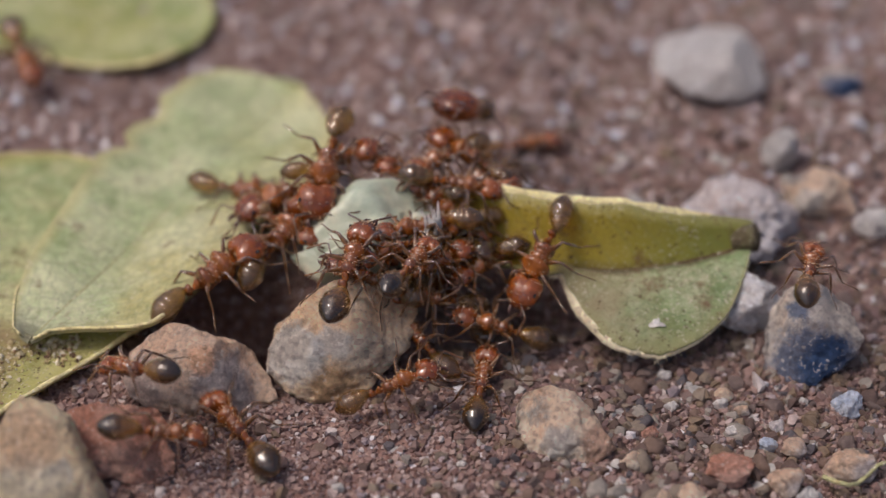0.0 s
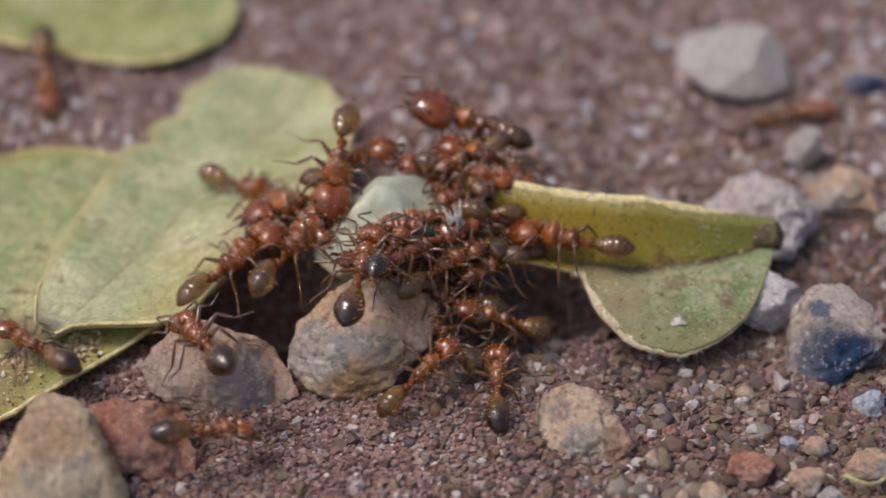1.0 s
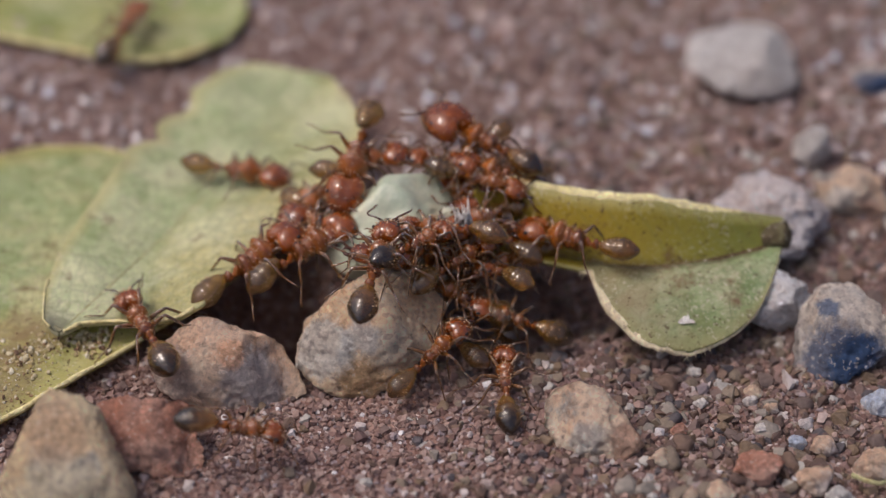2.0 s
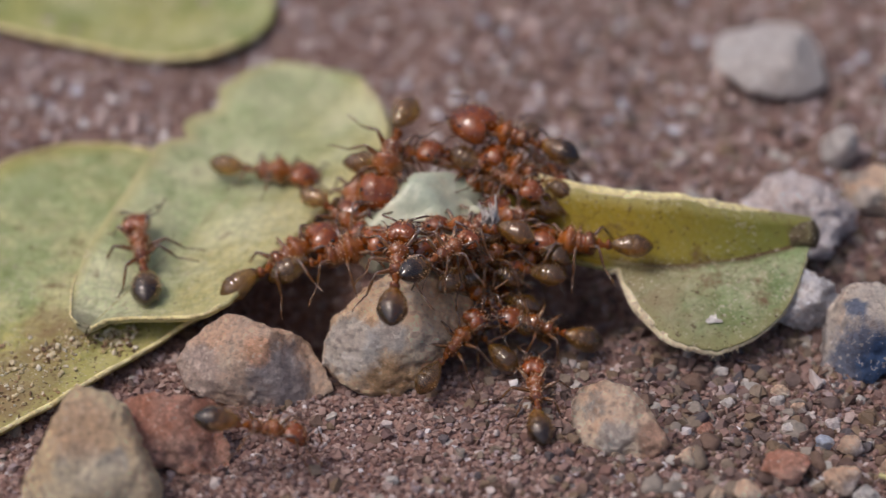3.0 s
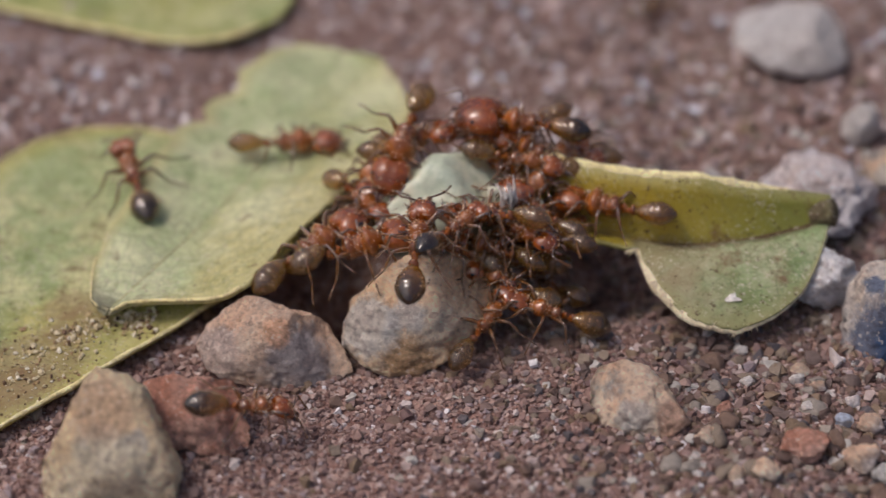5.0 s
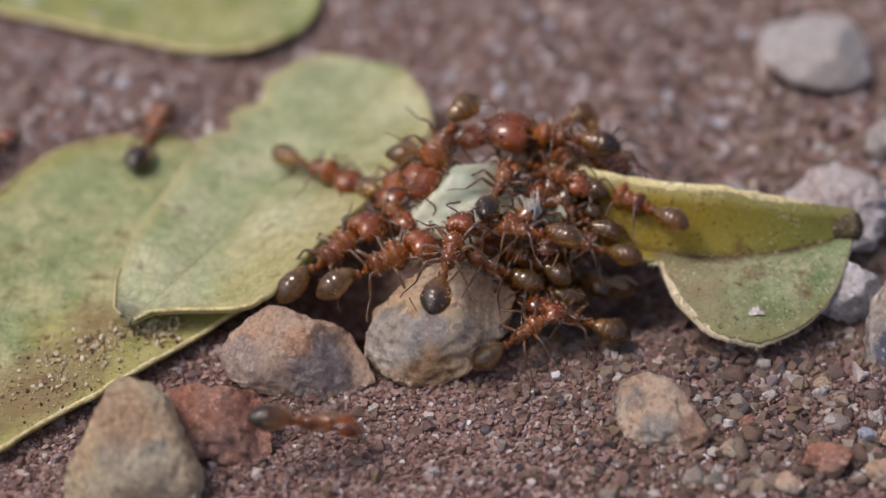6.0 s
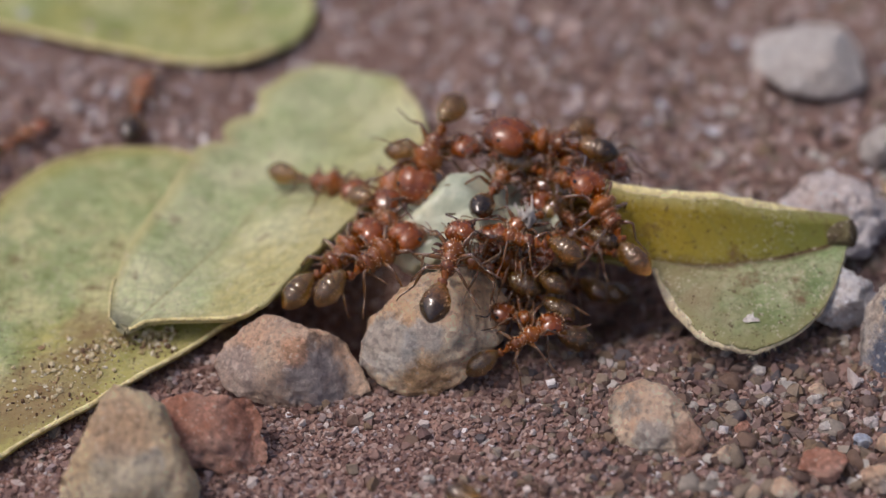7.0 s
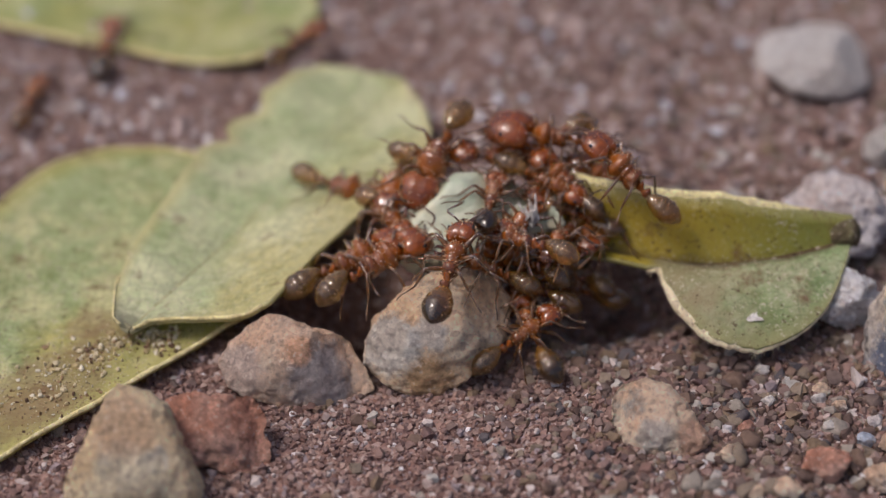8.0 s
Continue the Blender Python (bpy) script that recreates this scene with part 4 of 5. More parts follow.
def body_mesh(name, rings, mat, notch=0.0, sides=32):
    """Rings refined along y, with an optional notch between the two lobes at the back of a head."""
    fine, n = [], 4
    for i in range(len(rings) - 1):
        for k in range(n):
            f = k / n
            p0, p1, p2, p3 = (np.array(rings[min(max(i + d, 0), len(rings) - 1)]) for d in (-1, 0, 1, 2))
            q = 0.5 * (2 * p1 + (p2 - p0) * f + (2 * p0 - 5 * p1 + 4 * p2 - p3) * f * f + (3 * p1 - p0 - 3 * p2 + p3) * f ** 3)
            fine.append((q[0], max(q[1], 0.004), max(q[2], 0.004), q[3]))
    fine.append(rings[-1])
    v, f = blob(fine, sides)
    if notch:
        back, front = rings[0][0], rings[-1][0]
        for i, p in enumerate(v):
            k = max(0.0, 1 - (p[1] / MM - back) / (0.45 * (front - back)))
            v[i] = (p[0], p[1] + notch * MM * k * math.exp(-((p[0] / MM) / (0.35 * rings[2][1])) ** 2), p[2])
        # A shallow groove down the middle of the crown.
        for i, p in enumerate(v):
            if p[2] > 0:
                v[i] = (p[0], p[1], p[2] * (1 - 0.10 * math.exp(-((p[0] / MM) / (0.11 * rings[3][1])) ** 2)))
    return mesh_of(name, v, f, mat)


def ant_parts(kind):
    """The shared meshes of one caste."""
    hw, hl = {"minor": (0.35, 0.37), "soldier": (0.46, 0.46), "major": (0.68, 0.68)}[kind]
    head = [(-hl, 0.04, 0.04, 0.0), (-hl * 0.9, hw * 0.62, hw * 0.42, 0.0), (-hl * 0.6, hw * 0.93, hw * 0.62, 0.01), (-hl * 0.1, hw, hw * 0.70, 0.02),
            (hl * 0.4, hw * 0.90, hw * 0.62, 0.0), (hl * 0.8, hw * 0.66, hw * 0.42, -0.03), (hl * 0.98, hw * 0.42, hw * 0.2, -0.05), (hl, 0.03, 0.03, -0.05)]
    thorax = [(-0.52, 0.06, 0.06, -0.06), (-0.46, 0.15, 0.15, -0.04), (-0.36, 0.19, 0.22, 0.0), (-0.25, 0.19, 0.21, 0.01), (-0.16, 0.165, 0.18, -0.01), (-0.06, 0.185, 0.20, 0.02), (0.01, 0.17, 0.19, 0.03),
              (0.09, 0.23, 0.25, 0.05), (0.20, 0.27, 0.28, 0.05), (0.32, 0.23, 0.22, 0.03), (0.43, 0.14, 0.14, 0.01), (0.50, 0.10, 0.10, 0.0)]
    slim = {"minor": 0.98, "soldier": 1.45, "major": 1.35}[kind]
    thorax = [(y, w * slim, h * slim, z) for y, w, h, z in thorax]
    petiole = [(-0.36, 0.05, 0.05, 0.0), (-0.30, 0.11, 0.12, 0.03), (-0.20, 0.12, 0.15, 0.05), (-0.13, 0.05, 0.06, 0.0), (-0.06, 0.08, 0.10, 0.03),
               (0.02, 0.09, 0.15, 0.06), (0.08, 0.05, 0.07, 0.0), (0.16, 0.04, 0.04, -0.02)]
    gaster = []
    for i, u in enumerate(np.linspace(0, 1, 15)):
        r = math.sin(math.pi * (0.015 + 0.965 * u) ** 0.80) ** 0.62
        r *= min(1.0, 0.68 + 1.1 * u)
        step = 0.95 if i in (4, 7, 10) else 1.0
        gaster.append((-0.66 + 1.22 * u, max(0.02, 0.372 * r * step), max(0.02, 0.355 * r * step), 0.0))
    jaw = tube([(0.0, 0.0, 0.0), (0.05, 0.10, 0.0), (0.03, 0.20, -0.01), (-0.06, 0.27, -0.03)], [0.055, 0.06, 0.045, 0.008], 8)
    feeler = tube([(0.0, 0.0, 0.0), (0.18, 0.08, 0.05), (0.40, 0.16, 0.08), (0.45, 0.24, 0.05), (0.43, 0.37, -0.03), (0.40, 0.50, -0.13), (0.37, 0.64, -0.22), (0.36, 0.72, -0.26)],
                  [0.026, 0.026, 0.028, 0.024, 0.024, 0.030, 0.038, 0.014], 7)
    femur = tube([(-0.10, 0, -0.04), (0.02, 0, 0.0), (0.12, 0, 0.02), (0.30, 0, 0.03), (0.52, 0, 0.015), (0.62, 0, 0)], [0.068, 0.060, 0.050, 0.068, 0.048, 0.034], 8)
    tibia = tube([(0, 0, 0), (0.12, 0, 0.0), (0.34, 0, 0.005), (0.55, 0, 0)], [0.030, 0.036, 0.040, 0.027], 7)
    tarsus = tube([(0, 0, 0), (0.2, 0, 0.005), (0.38, 0, 0.02), (0.50, 0.01, 0.0), (0.54, 0.02, -0.03)], [0.023, 0.020, 0.018, 0.016, 0.007], 6)
    ball, fb = ICO[3]
    return {
        "head": body_mesh("head", head, M_HEAD, notch=hl * 0.28), "thorax": body_mesh("thorax", thorax, M_THORAX), "petiole": body_mesh("petiole", petiole, M_THORAX),
        "gaster": body_mesh("gaster", gaster, M_GASTER), "amber": body_mesh("gaster", gaster, M_GASTER_AMBER), "mandible": mesh_of("mandible", *jaw, M_JAW), "antenna": mesh_of("antenna", *feeler, M_LIMB),
        "femur": mesh_of("femur", *femur, M_LIMB), "tibia": mesh_of("tibia", *tibia, M_LIMB), "tarsus": mesh_of("tarsus", *tarsus, M_LIMB),
        "eye": mesh_of("eye", ball * np.array((0.035, 0.06, 0.055)) * MM, fb, M_EYE),
        "head_hair": bristles("bristles", head, 56, 1, 0.08), "thorax_hair": bristles("bristles", thorax, 64, 2, 0.075), "gaster_hair": bristles("bristles", gaster, 16, 3, 0.09),
        "size": (hw, hl)}


CASTE = {k: ant_parts(k) for k in ("minor", "soldier", "major")}
ANT_LABEL = {"minor": "small amber brown ant with a dark glossy abdomen", "soldier": "reddish amber ant with a broad head", "major": "large soldier ant with a huge glossy red head"}
AMBER_LABEL = {"minor": "small reddish amber ant pressed into the heap", "soldier": "broad headed amber ant with a translucent abdomen", "major": "huge headed amber soldier ant"}
ANTS, LEGS, FEELERS, GASTERS, HEADS = [], {}, {}, {}, {}


def ant(kind, scale, seed, dark=True):
    """One ant; its own space has the thorax at the origin and the head towards +y."""
    rnd, m = random.Random(seed), CASTE[kind]
    hw, hl = m["size"]
    root = new("ant")
    root.empty_display_size = 0.001
    root.scale = (scale,) * 3
    tagged(root, ANT_LABEL[kind] if dark else AMBER_LABEL[kind], "ant", "ants round the food")
    part("bristles", m["thorax_hair"], part("thorax", m["thorax"], root))
    part("petiole", m["petiole"], root, at=pose(0, -0.55 * MM, -0.03 * MM, rnd.uniform(-6, 10)))
    g = part("gaster", m["gaster" if dark else "amber"], root, "dark banded glossy abdomen" if dark else "translucent amber abdomen", pose(0, -1.33 * MM, 0.03 * MM, rnd.uniform(-12, 14), 0, rnd.uniform(-14, 14)))
    if not dark:
        g.scale = (0.88, 0.88, 0.88)
    part("bristles", m["gaster_hair"], g)
    h = part("head", m["head"], root, at=pose(0, (0.46 + hl) * MM, -0.02 * MM, rnd.uniform(-16, -1), 0, rnd.uniform(-14, 14)))
    part("bristles", m["head_hair"], h)
    legs, feelers = [], []
    for side in (1, -1):
        flip = Matrix.Diagonal((side, 1, 1, 1))
        part("eye", m["eye"], h, "black eye", pose(side * hw * 0.88 * MM, hl * 0.12 * MM, hw * 0.32 * MM))
        part("mandible", m["mandible"], h, "dark toothed jaw", pose(side * hw * 0.30 * MM, hl * 0.86 * MM, -0.05 * MM) @ flip)
        f = part("antenna", m["antenna"], h, at=pose(side * hw * 0.25 * MM, hl * 0.72 * MM, hw * 0.25 * MM, rnd.uniform(-14, 14), 0, rnd.uniform(-22, 22)) @ flip)
        feelers.append((f, side))
        for y, out in ((0.26, 48), (0.02, 2), (-0.24, -44)):
            yaw, lift = out + rnd.uniform(-14, 14), rnd.uniform(24, 46)
            if side < 0:
                yaw = 180 - yaw
            leg = part("leg", m["femur"], root, at=pose(side * 0.10 * MM, y * MM, -0.12 * MM, 0, -lift, yaw))
            bend = rnd.uniform(72, 102)
            shin = part("tibia", m["tibia"], leg, at=pose(0.62 * MM, 0, 0, 0, bend, 0))
            part("tarsus", m["tarsus"], leg, at=pose(0.62 * MM, 0, 0, 0, bend, 0) @ pose(0.55 * MM, 0, 0, 0, -rnd.uniform(20, 44), 0))
            legs.append((leg, side, y, lift, yaw))
    ANTS.append(root)
    LEGS[root], FEELERS[root], GASTERS[root], HEADS[root] = legs, feelers, g, h
    return root


# ---- what moves ----
def go(kind, scale, dark, rows):
    """An ant and its way: seconds, place in mm, pitch and heading in degrees."""
    seed = len(ANTS) + 1
    rnd = random.Random(seed * 7)
    root = ant(kind, scale, seed, dark)
    roll = rnd.uniform(-14, 14)
    walk(root, [(t, pose(x * MM, y * MM, z * MM, pitch, roll, yaw)) for t, x, y, z, pitch, yaw in rows] + ([(8.0, pose(*(c * MM for c in rows[-1][1:4]), rows[-1][4], roll, rows[-1][5]))] if rows[-1][0] < 8 else []))
    place = {t: Vector((x, y, z)) for t, x, y, z, _, _ in rows}
    times = sorted(place)

    def pace(t):
        for a, b in zip(times, times[1:]):
            if a <= t <= b:
                return (place[b] - place[a]).length / (b - a)
        return 0.0

    for n, (leg, side, y, lift, yaw) in enumerate(LEGS[root]):
        steps, phase = [], (0.0 if n in (0, 2, 4) else math.pi) + rnd.uniform(-0.4, 0.4)
        lazy = rnd.uniform(0, 6.28)
        for i in range(41):
            t = i * 0.2
            run = min(1.0, pace(t) / 4.0)
            swing = side * (19 * run * math.sin(phase + t * 17.0) + 4 * (1 - run) * math.sin(lazy + t * 1.9))
            raise_ = 9 * run * max(0.0, math.cos(phase + t * 17.0)) + 2.5 * math.sin(lazy * 2 + t * 1.3)
            steps.append((t, pose(side * 0.10 * MM, y * MM, -0.12 * MM, 0, -lift - raise_, yaw + swing)))
        walk(leg, steps)
    for f, side in FEELERS[root]:
        base, lazy = f.matrix_basis.copy(), rnd.uniform(0, 6.28)
        at, turn = base.translation.copy(), base.to_euler()
        f.scale = base.to_scale()
        rx, rz = rnd.uniform(-12, 12), rnd.uniform(-16, 16)
        flip = side < 0
        walk(f, [(i * 0.25, Matrix.Translation(at) @ pose(0, 0, 0, rx + 9 * math.sin(lazy + i * 1.1), 180 if flip else 0, rz + 14 * math.sin(lazy * 1.7 + i * 0.83))) for i in range(33)])
        f.scale = (1, 1, -1) if flip else (1, 1, 1)
    head, g = HEADS[root], GASTERS[root]
    for ob, amount in ((head, 5), (g, 3)):
        loc, eul, lazy = ob.matrix_basis.translation.copy(), [math.degrees(a) for a in ob.matrix_basis.to_euler()], rnd.uniform(0, 6.28)
        walk(ob, [(i * 0.4, pose(loc.x, loc.y, loc.z, eul[0] + amount * math.sin(lazy + i * 0.9), 0, eul[2] + amount * math.sin(lazy * 2 + i * 0.7))) for i in range(21)])


def motions():
    # left hang
    go('soldier', 1.32, False, [(0.0, -4.95, -3.10, 2.40, 14, -54), (0.5, -4.94, -2.93, 2.40, 14, -46), (1.0, -4.93, -2.63, 2.40, 14, -52), (2.5, -4.56, -2.81, 2.40, 14, -54), (3.0, -4.44, -2.79, 2.40, 14, -62), (3.5, -3.94, -2.74, 2.40, 14, -67), (4.0, -3.80, -2.98, 2.40, 14, -69), (4.5, -4.14, -3.18, 2.40, 14, -59), (5.8, -4.21, -2.89, 2.40, 14, -53), (6.5, -4.35, -2.85, 2.40, 14, -46), (7.0, -3.98, -2.71, 2.40, 14, -49), (7.5, -3.79, -2.75, 2.40, 14, -68), (8.0, -3.70, -2.91, 2.40, 14, -69)])
    # top worker
    go('soldier', 1.35, False, [(0.0, -1.62, -0.05, 3.95, -16, 170), (0.5, -1.87, -0.11, 3.95, -16, 172), (1.0, -1.94, -0.25, 3.95, -16, 176), (2.5, -1.51, 0.15, 3.95, -16, 167), (3.0, -1.45, 0.04, 3.95, -16, 168), (3.5, -1.53, -0.19, 3.95, -16, 168), (4.0, -1.53, -0.39, 3.95, -16, 168), (4.5, -1.71, -0.30, 3.95, -16, 170), (5.8, -1.31, 0.01, 3.95, -16, 157), (6.5, -1.19, 0.04, 3.95, -16, 160), (7.0, -1.32, 0.36, 3.95, -16, 162), (7.5, -1.22, 0.34, 3.95, -16, 158), (8.0, -1.29, 0.01, 3.95, -16, 160)])
    # leaf soldier
    go('soldier', 1.16, False, [(0.0, -4.11, 1.64, 1.71, 3, -112), (0.5, -4.46, 0.89, 1.71, 3, -117), (1.0, -4.68, 1.57, 1.71, 3, -123), (2.5, -5.41, 2.43, 1.71, 3, -103), (3.0, -5.20, 2.28, 1.71, 3, -105), (3.5, -5.20, 2.62, 1.71, 3, -95), (4.0, -5.16, 2.89, 1.71, 3, -90), (4.5, -5.26, 3.21, 1.71, 3, -80), (5.8, -4.97, 1.97, 1.71, 3, -123), (6.5, -4.92, 1.77, 1.71, 3, -127), (7.0, -4.68, 1.74, 1.71, 3, -114), (7.5, -4.12, 1.38, 1.71, 3, -113), (8.0, -4.19, 1.46, 1.71, 3, -123)])
    # leaf walker
    go('minor', 1.30, True, [(0.0, -4.36, -7.79, 0.56, 2, 32), (0.5, -5.22, -7.50, 1.74, 40, 70), (1.0, -5.99, -6.34, 2.53, -13, 30), (1.6, -7.23, -5.23, 2.02, -6, 27), (2.3, -8.37, -3.73, 1.65, 5, 23), (2.5, -8.49, -2.35, 1.65, 5, 6), (3.0, -9.16, -1.47, 1.65, 5, 10), (3.5, -9.27, -1.09, 1.65, 5, 12), (4.0, -9.18, -0.15, 1.65, 5, 3), (4.5, -9.36, 0.47, 1.65, 5, 4), (4.7, -9.93, 0.98, 1.65, 5, 21), (5.3, -10.48, 2.41, 1.65, 5, 9), (5.8, -10.80, 4.66, 0.88, -4, -8), (6.5, -11.05, 7.00, 0.54, -2, -7), (7.0, -11.48, 8.06, 0.54, -2, -2), (7.5, -12.48, 10.02, 0.54, -2, -2), (8.0, -13.10, 11.64, 0.54, -2, -1)])
    # left runner
    go('minor', 1.08, True, [(0.0, -7.31, -7.34, 2.35, -24, 51), (0.5, -8.75, -6.36, 1.77, -18, 47), (1.0, -11.19, -5.26, 1.40, 0, 51), (1.5, -13.67, -4.48, 1.40, 0, 62), (2.5, -17.02, -2.64, 1.00, -0, 62), (8.0, -19.68, -2.00, 1.00, 0, 62)])
    # red stone worker
    go('minor', 1.08, True, [(0.0, -6.07, -9.42, 1.71, -21, -78), (0.5, -5.90, -9.68, 1.71, -21, -63), (1.0, -5.24, -9.49, 1.71, -21, -66), (2.5, -4.67, -9.52, 1.71, -21, -86), (3.0, -4.84, -9.62, 1.71, -21, -83), (3.5, -4.86, -9.58, 1.71, -21, -88), (4.0, -4.97, -9.50, 1.71, -21, -77), (4.5, -4.95, -9.63, 1.71, -21, -80), (5.1, -5.80, -9.48, 1.71, -21, -72), (5.8, -5.65, -9.60, 1.71, -21, -76), (6.0, -4.52, -9.76, 1.71, -21, -76), (6.5, -2.51, -8.81, 0.54, -3, -109), (6.8, -0.24, -10.56, 0.54, -3, -119), (7.2, 1.86, -13.48, 0.54, -3, -125), (8.0, 4.71, -17.65, 0.54, -3, -125)])
    # stone worker
    go('minor', 1.25, True, [(0.0, -0.81, -4.34, 3.87, 14, -20), (0.5, -0.88, -4.52, 3.87, 14, -21), (1.0, -1.08, -4.54, 3.87, 14, -17), (2.5, -0.87, -4.53, 3.87, 14, -17), (3.0, -1.13, -4.70, 3.87, 14, -8), (3.5, -1.24, -4.80, 3.87, 14, -6), (4.0, -1.21, -4.85, 3.87, 14, -4), (4.5, -1.17, -4.57, 3.87, 14, -5), (5.8, -0.85, -4.66, 3.87, 14, -17), (6.5, -0.65, -4.52, 3.87, 14, -18), (7.0, -0.63, -4.59, 3.87, 14, -18), (7.5, -0.70, -4.63, 3.87, 14, -19), (8.0, -0.69, -4.72, 3.87, 14, -17)])
    # food worker
    go('minor', 1.15, False, [(0.0, 1.05, -2.39, 3.48, -5, 97), (0.5, 0.73, -2.36, 3.48, -5, 103), (1.0, 0.58, -2.11, 3.48, -5, 97), (2.5, 0.95, -2.86, 3.48, -5, 71), (3.0, 0.88, -2.73, 3.48, -5, 74), (3.5, 0.78, -2.85, 3.48, -5, 82), (4.0, 0.93, -2.95, 3.48, -5, 68), (4.5, 0.66, -2.94, 3.48, -5, 77), (5.8, 1.05, -3.26, 3.48, -5, 76), (6.5, 0.98, -3.29, 3.48, -5, 69), (7.0, 1.34, -3.30, 3.48, -5, 65), (7.5, 1.18, -3.44, 3.48, -5, 60), (8.0, 1.18, -3.34, 3.48, -5, 60)])
    # big soldier
    go('major', 1.12, True, [(0.0, 2.86, 3.23, 3.83, 37, 155), (0.5, 2.32, 2.81, 3.93, 31, 119), (1.0, 2.18, 2.04, 4.07, 24, 89), (2.5, 2.32, 0.36, 4.41, 9, 57), (3.0, 2.36, 0.64, 4.41, 9, 72), (3.5, 2.21, 0.39, 4.41, 9, 81), (4.0, 2.17, 0.61, 4.41, 9, 87), (4.5, 1.98, 0.52, 4.41, 9, 85), (5.8, 2.17, 0.11, 4.41, 9, 89), (6.5, 2.25, 0.47, 4.41, 9, 85), (7.0, 2.34, 0.33, 4.41, 9, 86), (7.5, 2.23, 0.04, 4.41, 9, 91), (8.0, 2.29, 0.61, 4.41, 9, 84)])
    # back worker
    go('minor', 1.08, False, [(0.0, 2.61, -0.61, 3.72, -8, -99), (0.5, 2.42, -0.62, 3.72, -8, -106), (1.0, 2.36, -0.21, 3.72, -8, -103), (2.5, 2.44, -0.86, 3.72, -8, -114), (3.0, 2.17, -0.62, 3.72, -8, -122), (3.5, 2.02, -0.75, 3.72, -8, -110), (4.0, 2.14, -0.68, 3.72, -8, -113), (4.5, 2.12, -0.65, 3.72, -8, -92), (5.8, 2.29, -0.87, 3.72, -8, -120), (6.5, 2.48, -0.70, 3.72, -8, -117), (7.0, 2.66, -0.65, 3.72, -8, -116), (8.0, 2.31, -0.92, 3.72, -8, -122)])
    # fold soldier
    go('soldier', 1.21, False, [(0.0, 4.84, -3.09, 2.72, -27, 146), (0.5, 4.64, -2.81, 2.75, -17, 113), (1.0, 4.88, -2.16, 2.72, -1, 73), (2.5, 4.63, -2.35, 2.72, -1, 68), (3.0, 4.29, -2.51, 2.72, -1, 82), (3.5, 4.67, -1.96, 2.72, -1, 83), (4.0, 4.39, -1.94, 2.72, -1, 98), (4.5, 4.43, -2.12, 2.72, -1, 83), (5.8, 4.68, -1.21, 3.03, -6, 53), (6.5, 4.26, -1.78, 3.03, -6, 32), (7.0, 4.00, -2.58, 3.90, 30, 40), (7.5, 4.30, -1.76, 4.30, 30, 50), (8.0, 4.48, -1.44, 4.60, 30, 58)])
    # low worker
    go('minor', 1.08, False, [(0.0, 0.52, -7.05, 1.39, 21, -77), (0.5, 0.62, -7.03, 1.39, 21, -64), (1.0, 0.75, -6.55, 1.39, 21, -48), (2.5, 0.84, -5.69, 1.39, 21, -46), (3.0, 0.65, -5.51, 1.39, 21, -37), (3.5, 0.62, -5.15, 1.39, 21, -38), (4.0, 0.66, -5.31, 1.39, 21, -29), (4.5, 0.78, -5.26, 1.39, 21, -29), (5.8, 1.47, -5.49, 1.39, 21, -56), (6.5, 1.58, -4.81, 1.39, 21, -64), (7.0, 1.56, -5.43, 1.39, 21, -66), (7.5, 1.36, -5.30, 1.39, 21, -64), (8.0, 1.47, -5.15, 1.39, 21, -56)])
    # under fold worker
    go('minor', 1.08, True, [(0.0, 3.40, -4.41, 1.29, 21, 83), (0.5, 3.18, -4.25, 1.29, 21, 83), (1.0, 2.81, -4.14, 1.29, 21, 85), (2.5, 3.07, -4.43, 1.29, 21, 78), (3.0, 3.06, -4.70, 1.29, 21, 83), (3.5, 2.88, -5.08, 1.29, 21, 85), (4.0, 3.03, -5.20, 1.29, 21, 81), (4.5, 2.69, -5.02, 1.29, 21, 85), (5.8, 2.77, -4.82, 1.29, 21, 78), (6.5, 1.85, -3.93, 1.29, 21, 84), (7.0, 1.70, -4.57, 1.29, 21, 79), (7.5, 1.33, -4.32, 1.29, 21, 73), (8.0, 1.60, -4.69, 1.29, 21, 19)])
    # sand worker
    go('minor', 1.08, True, [(0.0, 3.05, -6.07, 0.70, 6, -11), (0.5, 2.86, -5.99, 0.70, 6, -12), (1.0, 2.85, -6.14, 0.70, 6, -2), (2.5, 2.86, -6.42, 0.70, 6, 1), (3.0, 2.94, -6.89, 0.70, 6, 2), (3.5, 2.93, -7.00, 0.70, 6, 4), (4.0, 3.07, -7.56, 0.70, 6, 7), (4.3, 2.93, -7.84, 0.70, 6, 23), (4.5, 2.21, -9.15, 0.70, 6, 72), (4.7, 1.63, -10.65, 0.70, 6, 74), (5.1, 1.16, -13.87, 0.70, 6, 66), (5.8, 1.25, -16.78, 0.70, 6, 57), (8.0, 1.55, -16.63, 0.70, 6, 64)])
